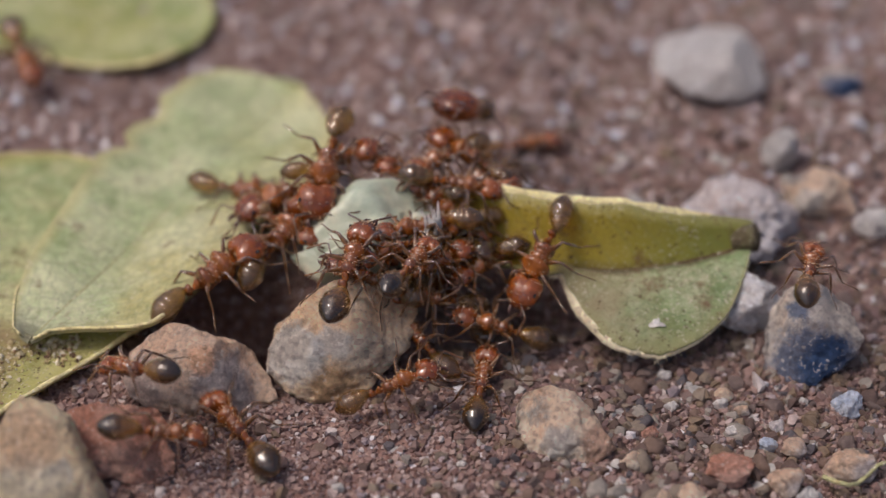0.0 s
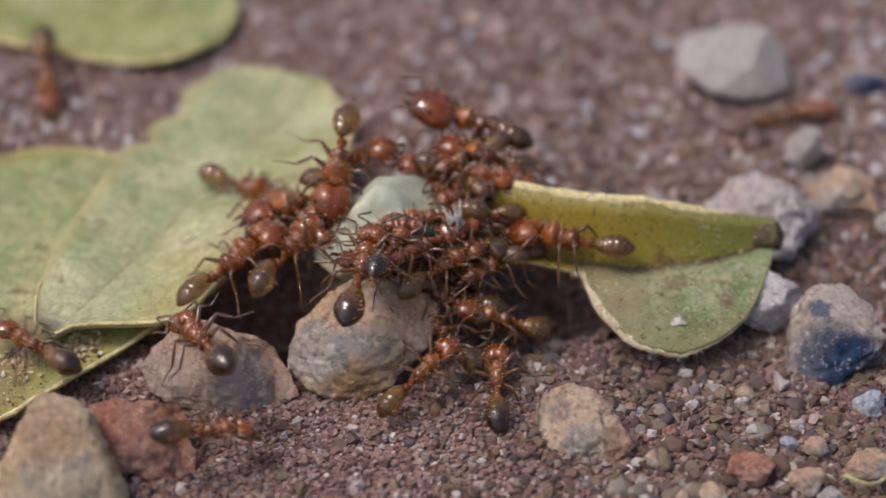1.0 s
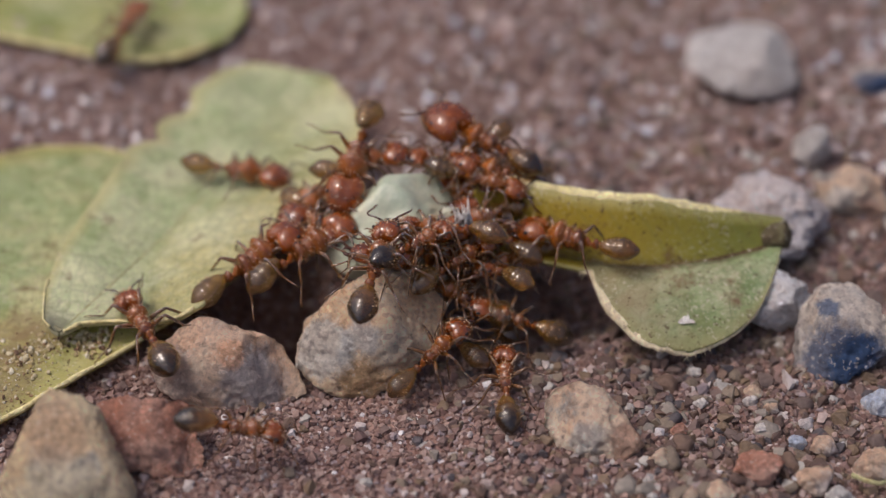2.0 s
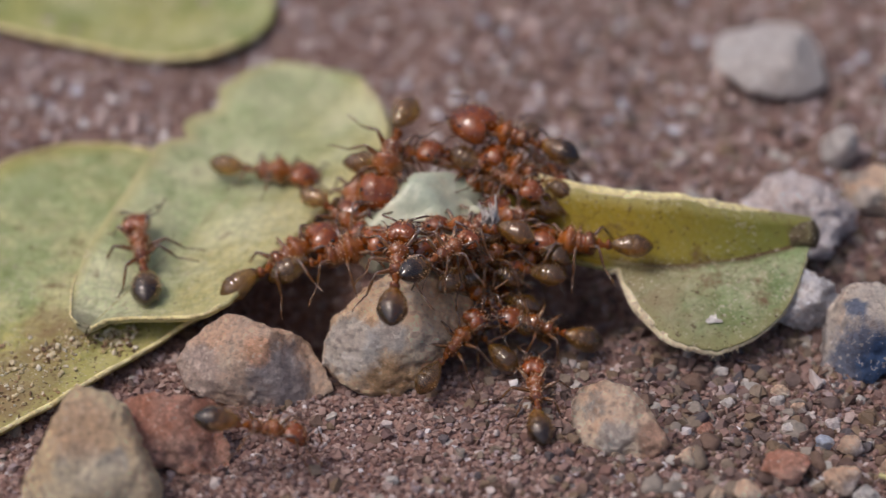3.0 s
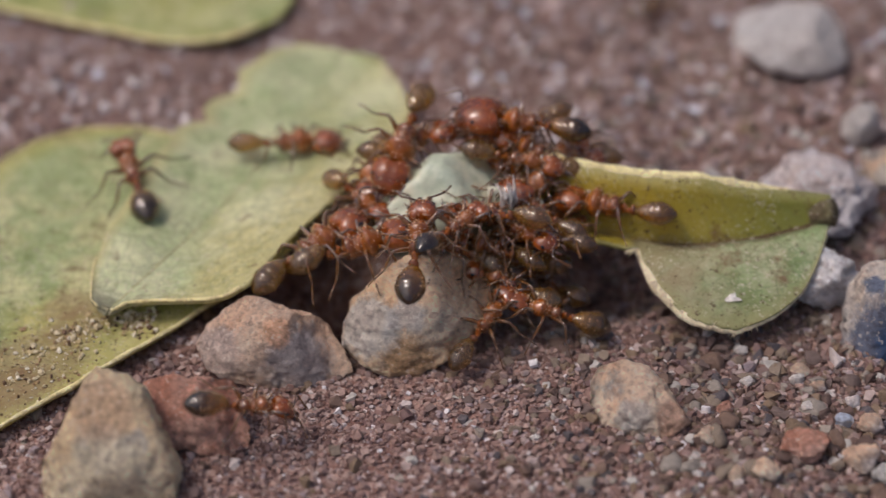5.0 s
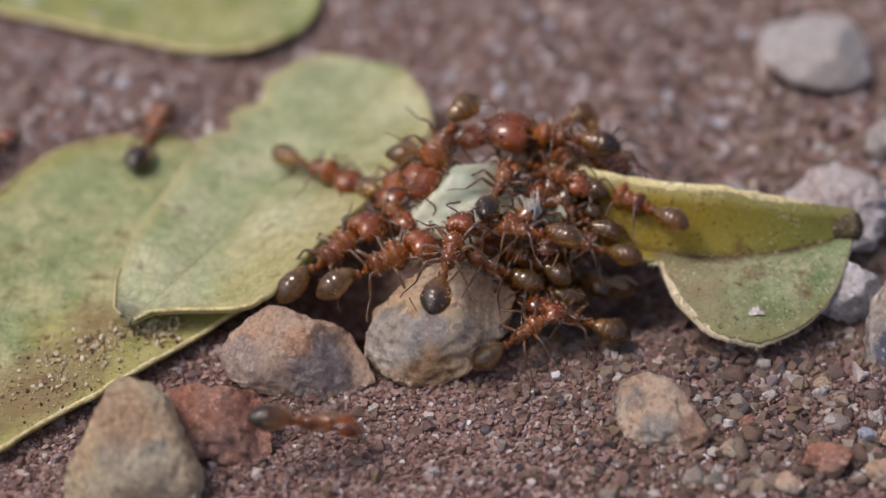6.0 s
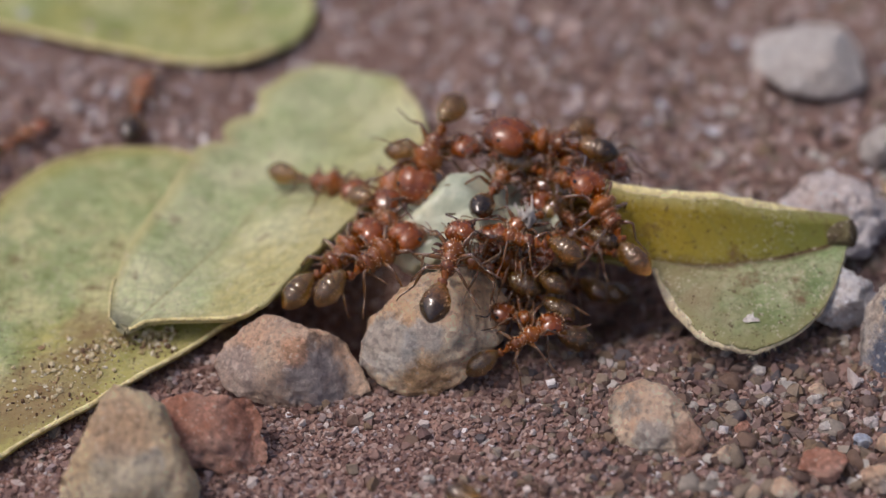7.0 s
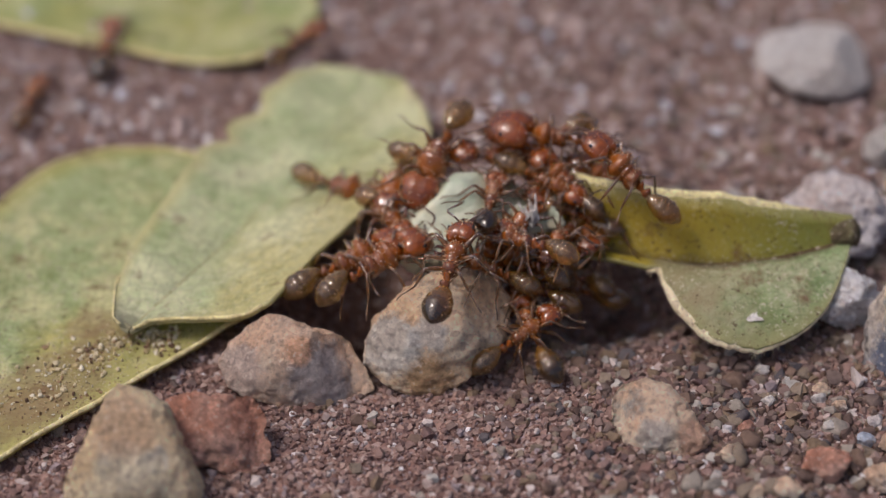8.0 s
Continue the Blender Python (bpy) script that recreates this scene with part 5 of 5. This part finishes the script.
    # front worker
    go('minor', 1.08, True, [(0.0, 1.05, -4.29, 3.78, -5, -30), (0.5, 0.46, -4.17, 3.78, -5, -26), (1.0, -0.10, -3.49, 3.78, -5, -25), (2.5, 0.57, -3.80, 3.78, -5, -58), (3.0, 0.37, -4.16, 3.78, -5, -44), (3.5, 0.15, -4.47, 3.78, -5, -43), (4.0, 0.36, -4.07, 3.78, -5, -48), (4.5, 0.19, -4.44, 3.78, -5, -45), (5.3, 0.18, -2.88, 3.78, -5, -33), (5.8, 0.74, -1.37, 3.78, -5, -18), (6.5, 0.61, -1.22, 3.78, -5, -19), (7.0, 0.81, -0.84, 3.78, -5, -22), (7.5, 0.76, -0.84, 3.78, -5, -16), (8.0, 0.49, -1.52, 3.78, -5, -10)])
    # side worker
    go('minor', 1.08, False, [(0.0, 2.62, -2.30, 2.34, -3, 97), (0.5, 2.22, -2.37, 2.34, -3, 98), (1.0, 1.94, -2.57, 2.34, -3, 86), (2.5, 2.08, -3.05, 2.34, -3, 51), (3.0, 2.01, -3.08, 2.34, -3, 66), (3.5, 2.04, -3.41, 2.34, -3, 78), (4.0, 2.24, -3.32, 2.34, -3, 76), (4.5, 2.07, -3.07, 2.34, -3, 77), (5.8, 3.01, -2.50, 2.34, -3, 69), (6.5, 3.13, -2.85, 2.34, -3, 67), (7.0, 3.56, -2.23, 2.34, -3, 61), (7.5, 3.46, -1.87, 2.34, -3, 76), (8.0, 3.60, -1.57, 2.34, -3, 108)])
    # blue stone worker
    go('minor', 1.08, True, [(0.0, 12.85, -4.28, 3.42, -8, -15), (0.5, 13.78, -4.39, 3.42, -8, -58), (1.0, 17.08, -1.14, 1.00, 0, -70), (2.0, 18.69, -0.66, 1.00, 0, -70), (8.0, 18.17, -0.74, 1.00, 0, -70)])
    # far left worker
    go('minor', 1.27, True, [(0.0, -12.11, 9.71, 1.30, 0, -161), (0.5, -11.70, 9.36, 1.30, 0, -168), (1.0, -12.08, 8.76, 0.83, -13, -171), (1.3, -11.34, 8.29, 1.30, 0, -156), (1.5, -10.75, 8.98, 1.30, 0, -135), (1.7, -10.06, 9.91, 1.30, 0, -90), (2.0, -9.79, 11.36, 1.30, 0, -17), (2.3, -9.19, 12.64, 1.30, 0, -13), (2.7, -8.87, 16.43, 1.30, 0, -13), (8.0, -11.16, 19.70, 1.30, 0, -12)])
    # far behind worker
    go('minor', 1.08, False, [(0.0, -15.16, 4.28, 0.54, -3, -62), (5.2, -17.64, 3.32, 0.54, -3, -62), (5.8, -16.80, 4.24, 0.54, -3, -24), (6.5, -15.35, 5.20, 0.54, -3, -37), (7.0, -15.24, 5.91, 0.54, -3, -38), (7.5, -15.43, 7.08, 0.54, -3, -13), (8.0, -15.35, 8.36, 0.54, -3, -7)])
    # far leaf worker
    go('minor', 1.08, False, [(0.0, 0.19, 21.03, 1.24, -3, -99), (6.8, -3.87, 18.19, 1.24, -3, -125), (7.4, -5.59, 13.71, 1.24, -3, -73), (7.7, -6.12, 11.71, 1.24, -3, -56), (8.0, -6.14, 10.69, 1.24, -3, -36)])
    # far sand worker
    go('minor', 1.08, False, [(0.0, 5.00, 5.63, 0.54, -3, -72), (0.5, 7.54, 6.16, 0.54, -3, -79), (1.0, 13.73, 7.19, 0.54, -3, -74), (1.3, 17.33, 8.22, 0.54, -3, -75), (2.0, 20.79, 10.34, 0.54, -3, -85), (8.0, 20.18, 10.33, 0.54, -3, -85)])
    # far right worker
    go('minor', 1.17, False, [(0.0, 11.93, 22.94, 0.54, -2, 147), (3.2, 8.66, 20.45, 0.54, -2, 147), (3.5, 7.34, 16.05, 0.54, -2, 172), (3.8, 6.63, 8.63, 0.54, -2, 161), (4.0, 6.49, 5.52, 0.54, -2, 99), (4.2, 6.47, 6.82, 0.54, -2, 54), (4.5, 6.82, 8.40, 0.54, -2, 6), (5.0, 7.08, 13.87, 0.54, -2, -4), (5.5, 7.60, 19.49, 0.54, -2, -3), (8.0, 7.42, 21.49, 0.54, -2, -3)])
    # heap
    go('soldier', 1.28, False, [(0.0, -2.87, -1.61, 2.68, 13, -36), (1.0, -3.09, -2.18, 2.68, 13, -40), (2.5, -2.90, -2.71, 2.68, 13, -67), (3.5, -2.74, -3.11, 2.68, 13, -83), (4.5, -2.85, -3.24, 2.68, 13, -83), (5.8, -2.69, -3.72, 2.68, 13, -71), (7.0, -2.91, -3.13, 2.68, 13, -54), (8.0, -2.88, -3.32, 2.68, 13, -60)])
    # heap
    go('soldier', 1.00, False, [(0.0, 1.20, -2.75, 2.43, 10, 78), (1.0, 0.63, -2.61, 2.43, 10, 78), (2.5, 0.94, -2.86, 2.43, 10, 80), (3.5, 0.82, -3.32, 2.43, 10, 71), (4.5, 0.88, -3.38, 2.43, 10, 79), (5.8, 1.12, -3.13, 2.43, 10, 67), (7.0, 1.20, -3.14, 2.43, 10, 63), (8.0, 1.17, -2.92, 2.43, 10, 66)])
    # heap
    go('minor', 1.08, False, [(0.0, 1.44, -3.70, 1.77, 16, 95), (1.0, 0.98, -3.58, 1.77, 16, 65), (2.5, 1.50, -3.82, 1.77, 16, 66), (3.5, 1.28, -4.10, 1.77, 16, 50), (4.5, 1.40, -4.19, 1.77, 16, 60), (5.8, 1.36, -3.81, 1.77, 16, 86), (7.0, 1.39, -3.31, 1.77, 16, 57), (8.0, 1.35, -3.26, 1.77, 16, 68)])
    # heap
    go('soldier', 1.00, False, [(0.0, -1.22, 0.86, 3.64, 16, -83), (1.0, -1.38, 0.58, 3.64, 16, -73), (2.5, -1.16, 0.46, 3.64, 16, -97), (3.5, -1.03, 0.73, 3.64, 16, -92), (4.5, -1.30, 0.39, 3.64, 16, -88), (5.8, -1.09, 0.73, 3.64, 16, -87), (7.0, -1.06, 1.01, 3.64, 16, -106), (8.0, -1.18, 0.81, 3.64, 16, -114)])
    # heap
    go('soldier', 1.00, False, [(0.0, 2.71, 0.96, 3.74, 16, 57), (1.0, 2.43, 0.75, 3.74, 16, 86), (2.5, 2.75, -0.48, 3.74, 16, 73), (3.5, 2.38, 0.18, 3.74, 16, 60), (4.5, 2.27, -0.19, 3.74, 16, 74), (5.8, 2.55, -0.16, 3.74, 16, 49), (6.5, 2.89, 0.10, 3.74, 16, 33), (7.0, 3.10, -0.15, 3.74, 16, 37), (8.0, 2.62, -0.62, 3.74, 16, 42)])
    # heap
    go('soldier', 1.17, False, [(0.0, -3.15, 0.38, 2.51, 4, 128), (1.0, -3.48, -0.20, 2.51, 4, 120), (2.5, -2.67, 0.02, 2.51, 4, 166), (3.5, -2.43, 0.19, 2.51, 4, 175), (4.5, -2.50, 0.15, 2.51, 4, 173), (5.8, -2.55, 0.27, 2.51, 4, 173), (7.0, -2.49, 0.74, 2.51, 4, 169), (8.0, -2.60, 0.57, 2.51, 4, 170)])
    # heap
    go('minor', 1.08, False, [(0.0, 2.21, -1.21, 3.03, 18, 31), (1.0, 1.94, -1.43, 3.03, 18, 38), (2.5, 2.58, -2.07, 3.03, 18, 52), (3.5, 2.37, -1.96, 3.03, 18, 38), (4.5, 2.33, -2.25, 3.03, 18, 45), (5.8, 2.52, -1.59, 3.03, 18, 63), (7.0, 2.79, -1.59, 3.03, 18, 60), (8.0, 2.67, -1.25, 3.03, 18, 69)])
    # heap
    go('minor', 1.08, False, [(0.0, -0.42, -3.88, 2.81, 27, 84), (1.0, -0.72, -3.67, 2.81, 27, 95), (2.5, -0.46, -3.39, 2.81, 27, 95), (3.5, -0.37, -3.57, 2.81, 27, 85), (4.5, -0.43, -3.47, 2.81, 27, 84), (5.8, 0.10, -3.93, 2.81, 27, 84), (7.0, 0.18, -3.67, 2.81, 27, 83), (8.0, 0.15, -3.72, 2.81, 27, 84)])
    # heap
    go('minor', 1.08, False, [(0.0, 1.89, 0.62, 3.77, 6, 129), (0.6, 1.97, 0.87, 3.80, 9, 140), (1.2, 1.99, 0.52, 3.75, 9, 133), (1.9, 2.00, 0.77, 3.83, 8, 144), (2.6, 1.91, 0.71, 3.81, 7, 146), (3.2, 1.92, 0.76, 3.70, 7, 137), (3.8, 1.88, 0.79, 3.77, 9, 135), (4.4, 1.94, 0.66, 3.79, 9, 140), (5.0, 2.11, 0.98, 3.74, 7, 131), (5.7, 2.25, 1.27, 3.78, 6, 139), (6.3, 2.33, 1.23, 3.80, 8, 143), (6.9, 2.37, 1.18, 3.81, 9, 134), (7.5, 2.16, 1.19, 3.76, 5, 142), (8.0, 2.26, 1.22, 3.78, 7, 140)])
    # heap
    go('soldier', 1.00, False, [(0.0, 1.91, -0.39, 3.00, 12, 55), (0.6, 1.83, -0.37, 3.04, 7, 60), (1.2, 1.88, -0.47, 3.04, 12, 53), (1.9, 1.73, -0.34, 3.02, 10, 51), (2.6, 1.85, -0.19, 2.99, 10, 51), (3.2, 1.89, -0.41, 3.04, 11, 56), (3.8, 1.80, -0.40, 3.05, 8, 57), (4.4, 1.85, -0.35, 3.03, 8, 55), (5.0, 2.16, -0.47, 3.04, 11, 56), (5.7, 2.42, -0.38, 3.06, 11, 40), (6.3, 2.52, -0.40, 3.01, 10, 44), (6.9, 2.54, -0.23, 3.04, 11, 46), (7.5, 2.53, -0.26, 3.03, 9, 45), (8.0, 2.56, -0.31, 3.04, 11, 49)])
    # heap
    go('minor', 1.08, False, [(0.0, 1.77, -3.28, 2.83, 7, -57), (0.6, 1.68, -3.33, 2.76, 6, -53), (1.2, 1.46, -3.25, 2.75, 8, -51), (1.9, 1.63, -3.19, 2.78, 8, -51), (2.6, 1.62, -3.18, 2.78, 9, -59), (3.2, 1.64, -3.22, 2.78, 8, -48), (3.8, 1.45, -3.20, 2.85, 10, -47), (4.4, 1.50, -3.19, 2.76, 9, -53), (5.0, 2.09, -3.07, 2.81, 8, -131), (5.7, 2.41, -2.36, 2.81, 7, -202), (6.3, 2.49, -2.58, 2.77, 7, -207), (6.9, 2.53, -2.45, 2.76, 8, -201), (7.5, 2.42, -2.43, 2.84, 10, -207), (8.0, 2.52, -2.52, 2.82, 10, -203)])
    # heap
    go('soldier', 1.00, False, [(0.0, 3.16, 0.27, 3.20, 13, 137), (0.6, 3.08, 0.29, 3.18, 14, 135), (1.2, 3.14, 0.21, 3.20, 14, 146), (1.9, 3.18, 0.20, 3.20, 17, 132), (2.6, 3.10, 0.21, 3.20, 12, 134), (3.2, 3.11, 0.18, 3.21, 11, 144), (3.8, 3.19, 0.08, 3.17, 13, 134), (4.4, 3.11, 0.20, 3.18, 15, 123), (5.0, 3.46, 0.29, 3.15, 12, 98), (5.7, 3.89, 0.19, 3.18, 12, 47), (6.3, 3.95, 0.21, 3.15, 11, 45), (6.9, 3.88, 0.17, 3.19, 12, 47), (7.5, 3.86, 0.17, 3.23, 15, 45), (8.0, 3.94, 0.03, 3.20, 14, 56)])
    # heap
    go('minor', 1.08, False, [(0.0, 1.06, -4.49, 0.99, 10, 35), (0.6, 1.02, -4.54, 1.02, 11, 46), (1.2, 1.08, -4.36, 1.13, 12, 36), (1.9, 0.92, -4.39, 1.05, 10, 43), (2.6, 1.04, -4.44, 1.00, 9, 40), (3.2, 1.09, -4.41, 1.05, 13, 36), (3.8, 1.11, -4.48, 1.03, 12, 34), (4.4, 1.02, -4.34, 0.99, 8, 36), (5.0, 1.08, -4.13, 1.02, 9, 93), (5.7, 1.55, -3.22, 1.06, 10, 128), (6.3, 1.42, -3.31, 1.06, 12, 136), (6.9, 1.35, -3.27, 1.04, 10, 136), (7.5, 1.52, -3.34, 1.01, 12, 135), (8.0, 1.46, -3.19, 1.06, 12, 138)])
    # heap
    go('minor', 1.08, False, [(0.0, -2.74, -1.37, 2.73, 6, -134), (0.6, -2.85, -1.28, 2.68, 7, -145), (1.2, -2.83, -1.32, 2.71, 6, -148), (1.9, -2.88, -1.36, 2.74, 6, -149), (2.6, -2.85, -1.39, 2.71, 6, -145), (3.2, -2.85, -1.32, 2.72, 2, -137), (3.8, -2.61, -1.24, 2.75, 8, -131), (4.4, -2.89, -1.44, 2.69, 7, -146), (5.0, -2.81, -1.34, 2.70, 5, -141), (5.7, -2.73, -1.28, 2.72, 7, -141), (6.3, -2.64, -1.37, 2.72, 5, -154), (6.9, -2.70, -1.30, 2.73, 5, -146), (7.5, -2.47, -1.34, 2.69, 6, -144), (8.0, -2.67, -1.34, 2.76, 6, -148)])
    # heap
    go('minor', 1.08, False, [(0.0, 0.32, -3.38, 3.40, 7, 121), (0.6, 0.38, -3.38, 3.37, 7, 128), (1.2, 0.49, -3.35, 3.40, 11, 124), (1.9, 0.39, -3.39, 3.35, 8, 127), (2.6, 0.43, -3.31, 3.37, 8, 122), (3.2, 0.32, -3.31, 3.37, 7, 111), (3.8, 0.33, -3.35, 3.42, 8, 124), (4.4, 0.47, -3.36, 3.38, 6, 122), (5.0, 0.88, -2.88, 3.41, 8, 131), (5.7, 1.55, -2.31, 3.41, 7, 136), (6.3, 1.60, -2.35, 3.37, 7, 125), (6.9, 1.49, -2.45, 3.37, 6, 132), (7.5, 1.35, -2.36, 3.38, 9, 129), (8.0, 1.47, -2.30, 3.43, 9, 137)])
    # heap
    go('minor', 1.08, False, [(0.0, 2.44, -2.01, 2.23, 9, -52), (0.6, 2.52, -1.79, 2.26, 12, -68), (1.2, 2.54, -2.12, 2.21, 12, -57), (1.9, 2.55, -1.88, 2.30, 11, -69), (2.6, 2.45, -1.94, 2.27, 10, -71), (3.2, 2.48, -1.88, 2.16, 10, -61), (3.8, 2.44, -1.86, 2.24, 12, -61), (4.4, 2.50, -1.99, 2.25, 11, -69), (5.0, 2.96, -1.60, 2.20, 10, -50), (5.7, 3.47, -1.27, 2.24, 9, -54), (6.3, 3.55, -1.31, 2.26, 10, -59), (6.9, 3.60, -1.36, 2.27, 12, -49), (7.5, 3.38, -1.35, 2.22, 8, -57), (8.0, 3.49, -1.33, 2.24, 10, -58)])
    # heap
    go('minor', 1.08, False, [(0.0, 1.01, 0.03, 3.57, 6, 61), (0.6, 1.04, 0.25, 3.60, 9, 74), (1.2, 1.09, -0.08, 3.55, 9, 65), (1.9, 1.07, 0.19, 3.63, 8, 70), (2.6, 0.97, 0.14, 3.61, 7, 69), (3.2, 1.02, 0.18, 3.50, 7, 63), (3.8, 0.97, 0.17, 3.57, 9, 72), (4.4, 1.01, 0.05, 3.59, 9, 76), (5.0, 1.28, 0.23, 3.54, 7, 53), (5.7, 1.44, 0.30, 3.58, 6, 51), (6.3, 1.51, 0.26, 3.60, 8, 54), (6.9, 1.58, 0.18, 3.61, 9, 53), (7.5, 1.35, 0.22, 3.56, 5, 50), (8.0, 1.43, 0.20, 3.58, 7, 63)])
    # heap
    go('soldier', 1.00, False, [(0.0, 2.32, -1.93, 3.15, 9, 122), (0.6, 2.24, -1.91, 3.18, 4, 125), (1.2, 2.28, -2.01, 3.19, 10, 122), (1.9, 2.14, -1.91, 3.16, 7, 128), (2.6, 2.23, -1.72, 3.14, 7, 112), (3.2, 2.29, -1.95, 3.18, 8, 122), (3.8, 2.20, -1.93, 3.19, 5, 119), (4.4, 2.26, -1.89, 3.17, 6, 124), (5.0, 2.62, -1.17, 3.19, 9, 135), (5.7, 2.91, -0.02, 3.21, 8, 134), (6.3, 3.02, -0.04, 3.15, 8, 135), (6.9, 3.02, 0.16, 3.18, 8, 122), (7.5, 3.02, 0.12, 3.18, 6, 128), (8.0, 3.07, 0.07, 3.18, 8, 133)])
    # heap
    go('minor', 1.08, False, [(0.0, 3.14, -2.73, 2.23, 7, 133), (0.6, 3.04, -2.78, 2.16, 6, 127), (1.2, 2.82, -2.70, 2.15, 8, 126), (1.9, 2.99, -2.64, 2.18, 8, 125), (2.6, 2.99, -2.62, 2.18, 9, 134), (3.2, 3.00, -2.66, 2.18, 8, 122), (3.8, 2.82, -2.64, 2.25, 10, 122), (4.4, 2.86, -2.64, 2.16, 9, 127), (5.0, 3.38, -2.20, 2.21, 8, 135), (5.7, 3.86, -1.39, 2.21, 7, 139), (6.3, 3.94, -1.60, 2.17, 7, 135), (6.9, 3.99, -1.48, 2.16, 8, 144), (7.5, 3.87, -1.45, 2.24, 10, 135), (8.0, 3.98, -1.55, 2.22, 10, 141)])
    # heap
    go('minor', 1.08, False, [(0.0, 1.34, -3.29, 1.65, 10, 59), (0.6, 1.25, -3.32, 1.64, 11, 70), (1.2, 1.27, -3.39, 1.67, 11, 73), (1.9, 1.36, -3.39, 1.66, 15, 64), (2.6, 1.25, -3.43, 1.66, 10, 78), (3.2, 1.27, -3.38, 1.67, 8, 62), (3.8, 1.35, -3.55, 1.63, 10, 76), (4.4, 1.32, -3.38, 1.64, 12, 58), (5.0, 1.58, -2.97, 1.61, 10, 95), (5.7, 1.94, -2.66, 1.64, 10, 132), (6.3, 1.99, -2.64, 1.61, 9, 128), (6.9, 1.95, -2.70, 1.65, 10, 137), (7.5, 1.96, -2.72, 1.69, 12, 146), (8.0, 2.00, -2.80, 1.66, 11, 130)])
    # heap
    go('minor', 1.08, False, [(0.0, 3.55, 0.62, 3.21, -0, -141), (0.6, 3.45, 0.51, 3.24, -1, -154), (1.2, 3.39, 0.65, 3.23, -1, -139), (1.9, 3.41, 0.59, 3.19, -1, -147), (2.6, 3.56, 0.54, 3.19, -1, -156), (3.2, 3.43, 0.54, 3.21, -0, -156), (3.8, 3.56, 0.67, 3.18, 1, -152), (4.4, 3.49, 0.73, 3.21, -1, -152), (5.0, 3.84, 0.82, 3.19, -3, -145), (5.7, 4.06, 1.18, 3.19, -2, -160), (6.3, 4.01, 1.22, 3.22, -2, -157), (6.9, 4.15, 1.35, 3.26, 1, -157), (7.5, 4.18, 1.16, 3.25, 0, -155), (8.0, 4.07, 1.31, 3.21, -1, -159)])
    # heap
    go('minor', 1.08, False, [(0.0, 2.39, -2.65, 0.58, 3, 29), (0.6, 2.50, -2.85, 0.63, 4, 31), (1.2, 2.37, -2.72, 0.60, 4, 38), (1.9, 2.24, -2.70, 0.60, 4, 25), (2.6, 2.40, -2.71, 0.64, 7, 42), (3.2, 2.38, -2.67, 0.55, 6, 31), (3.8, 2.30, -2.71, 0.64, 5, 37), (4.4, 2.46, -2.75, 0.62, 5, 38), (5.0, 2.53, -2.35, 0.58, 5, 47), (5.7, 3.05, -2.11, 0.64, 5, 67), (6.3, 2.85, -2.18, 0.60, 3, 85), (6.9, 2.85, -1.97, 0.61, 6, 77), (7.5, 3.01, -2.19, 0.67, 6, 92), (8.0, 2.77, -2.14, 0.63, 6, 71)])
    # heap
    go('minor', 1.08, False, [(0.0, 2.10, -1.74, 1.00, 6, 135), (0.6, 2.03, -1.73, 1.03, 2, 138), (1.2, 2.07, -1.83, 1.04, 7, 136), (1.9, 1.94, -1.73, 1.01, 5, 143), (2.6, 2.00, -1.52, 0.99, 5, 123), (3.2, 2.08, -1.76, 1.03, 5, 134), (3.8, 1.98, -1.74, 1.04, 3, 131), (4.4, 2.05, -1.71, 1.02, 3, 137), (5.0, 2.22, -1.95, 1.04, 6, 121), (5.7, 2.37, -1.86, 1.06, 6, 50), (6.3, 2.46, -1.89, 1.00, 5, 56), (6.9, 2.49, -1.72, 1.03, 6, 56), (7.5, 2.48, -1.75, 1.02, 3, 56), (8.0, 2.50, -1.81, 1.03, 5, 63)])


motions()
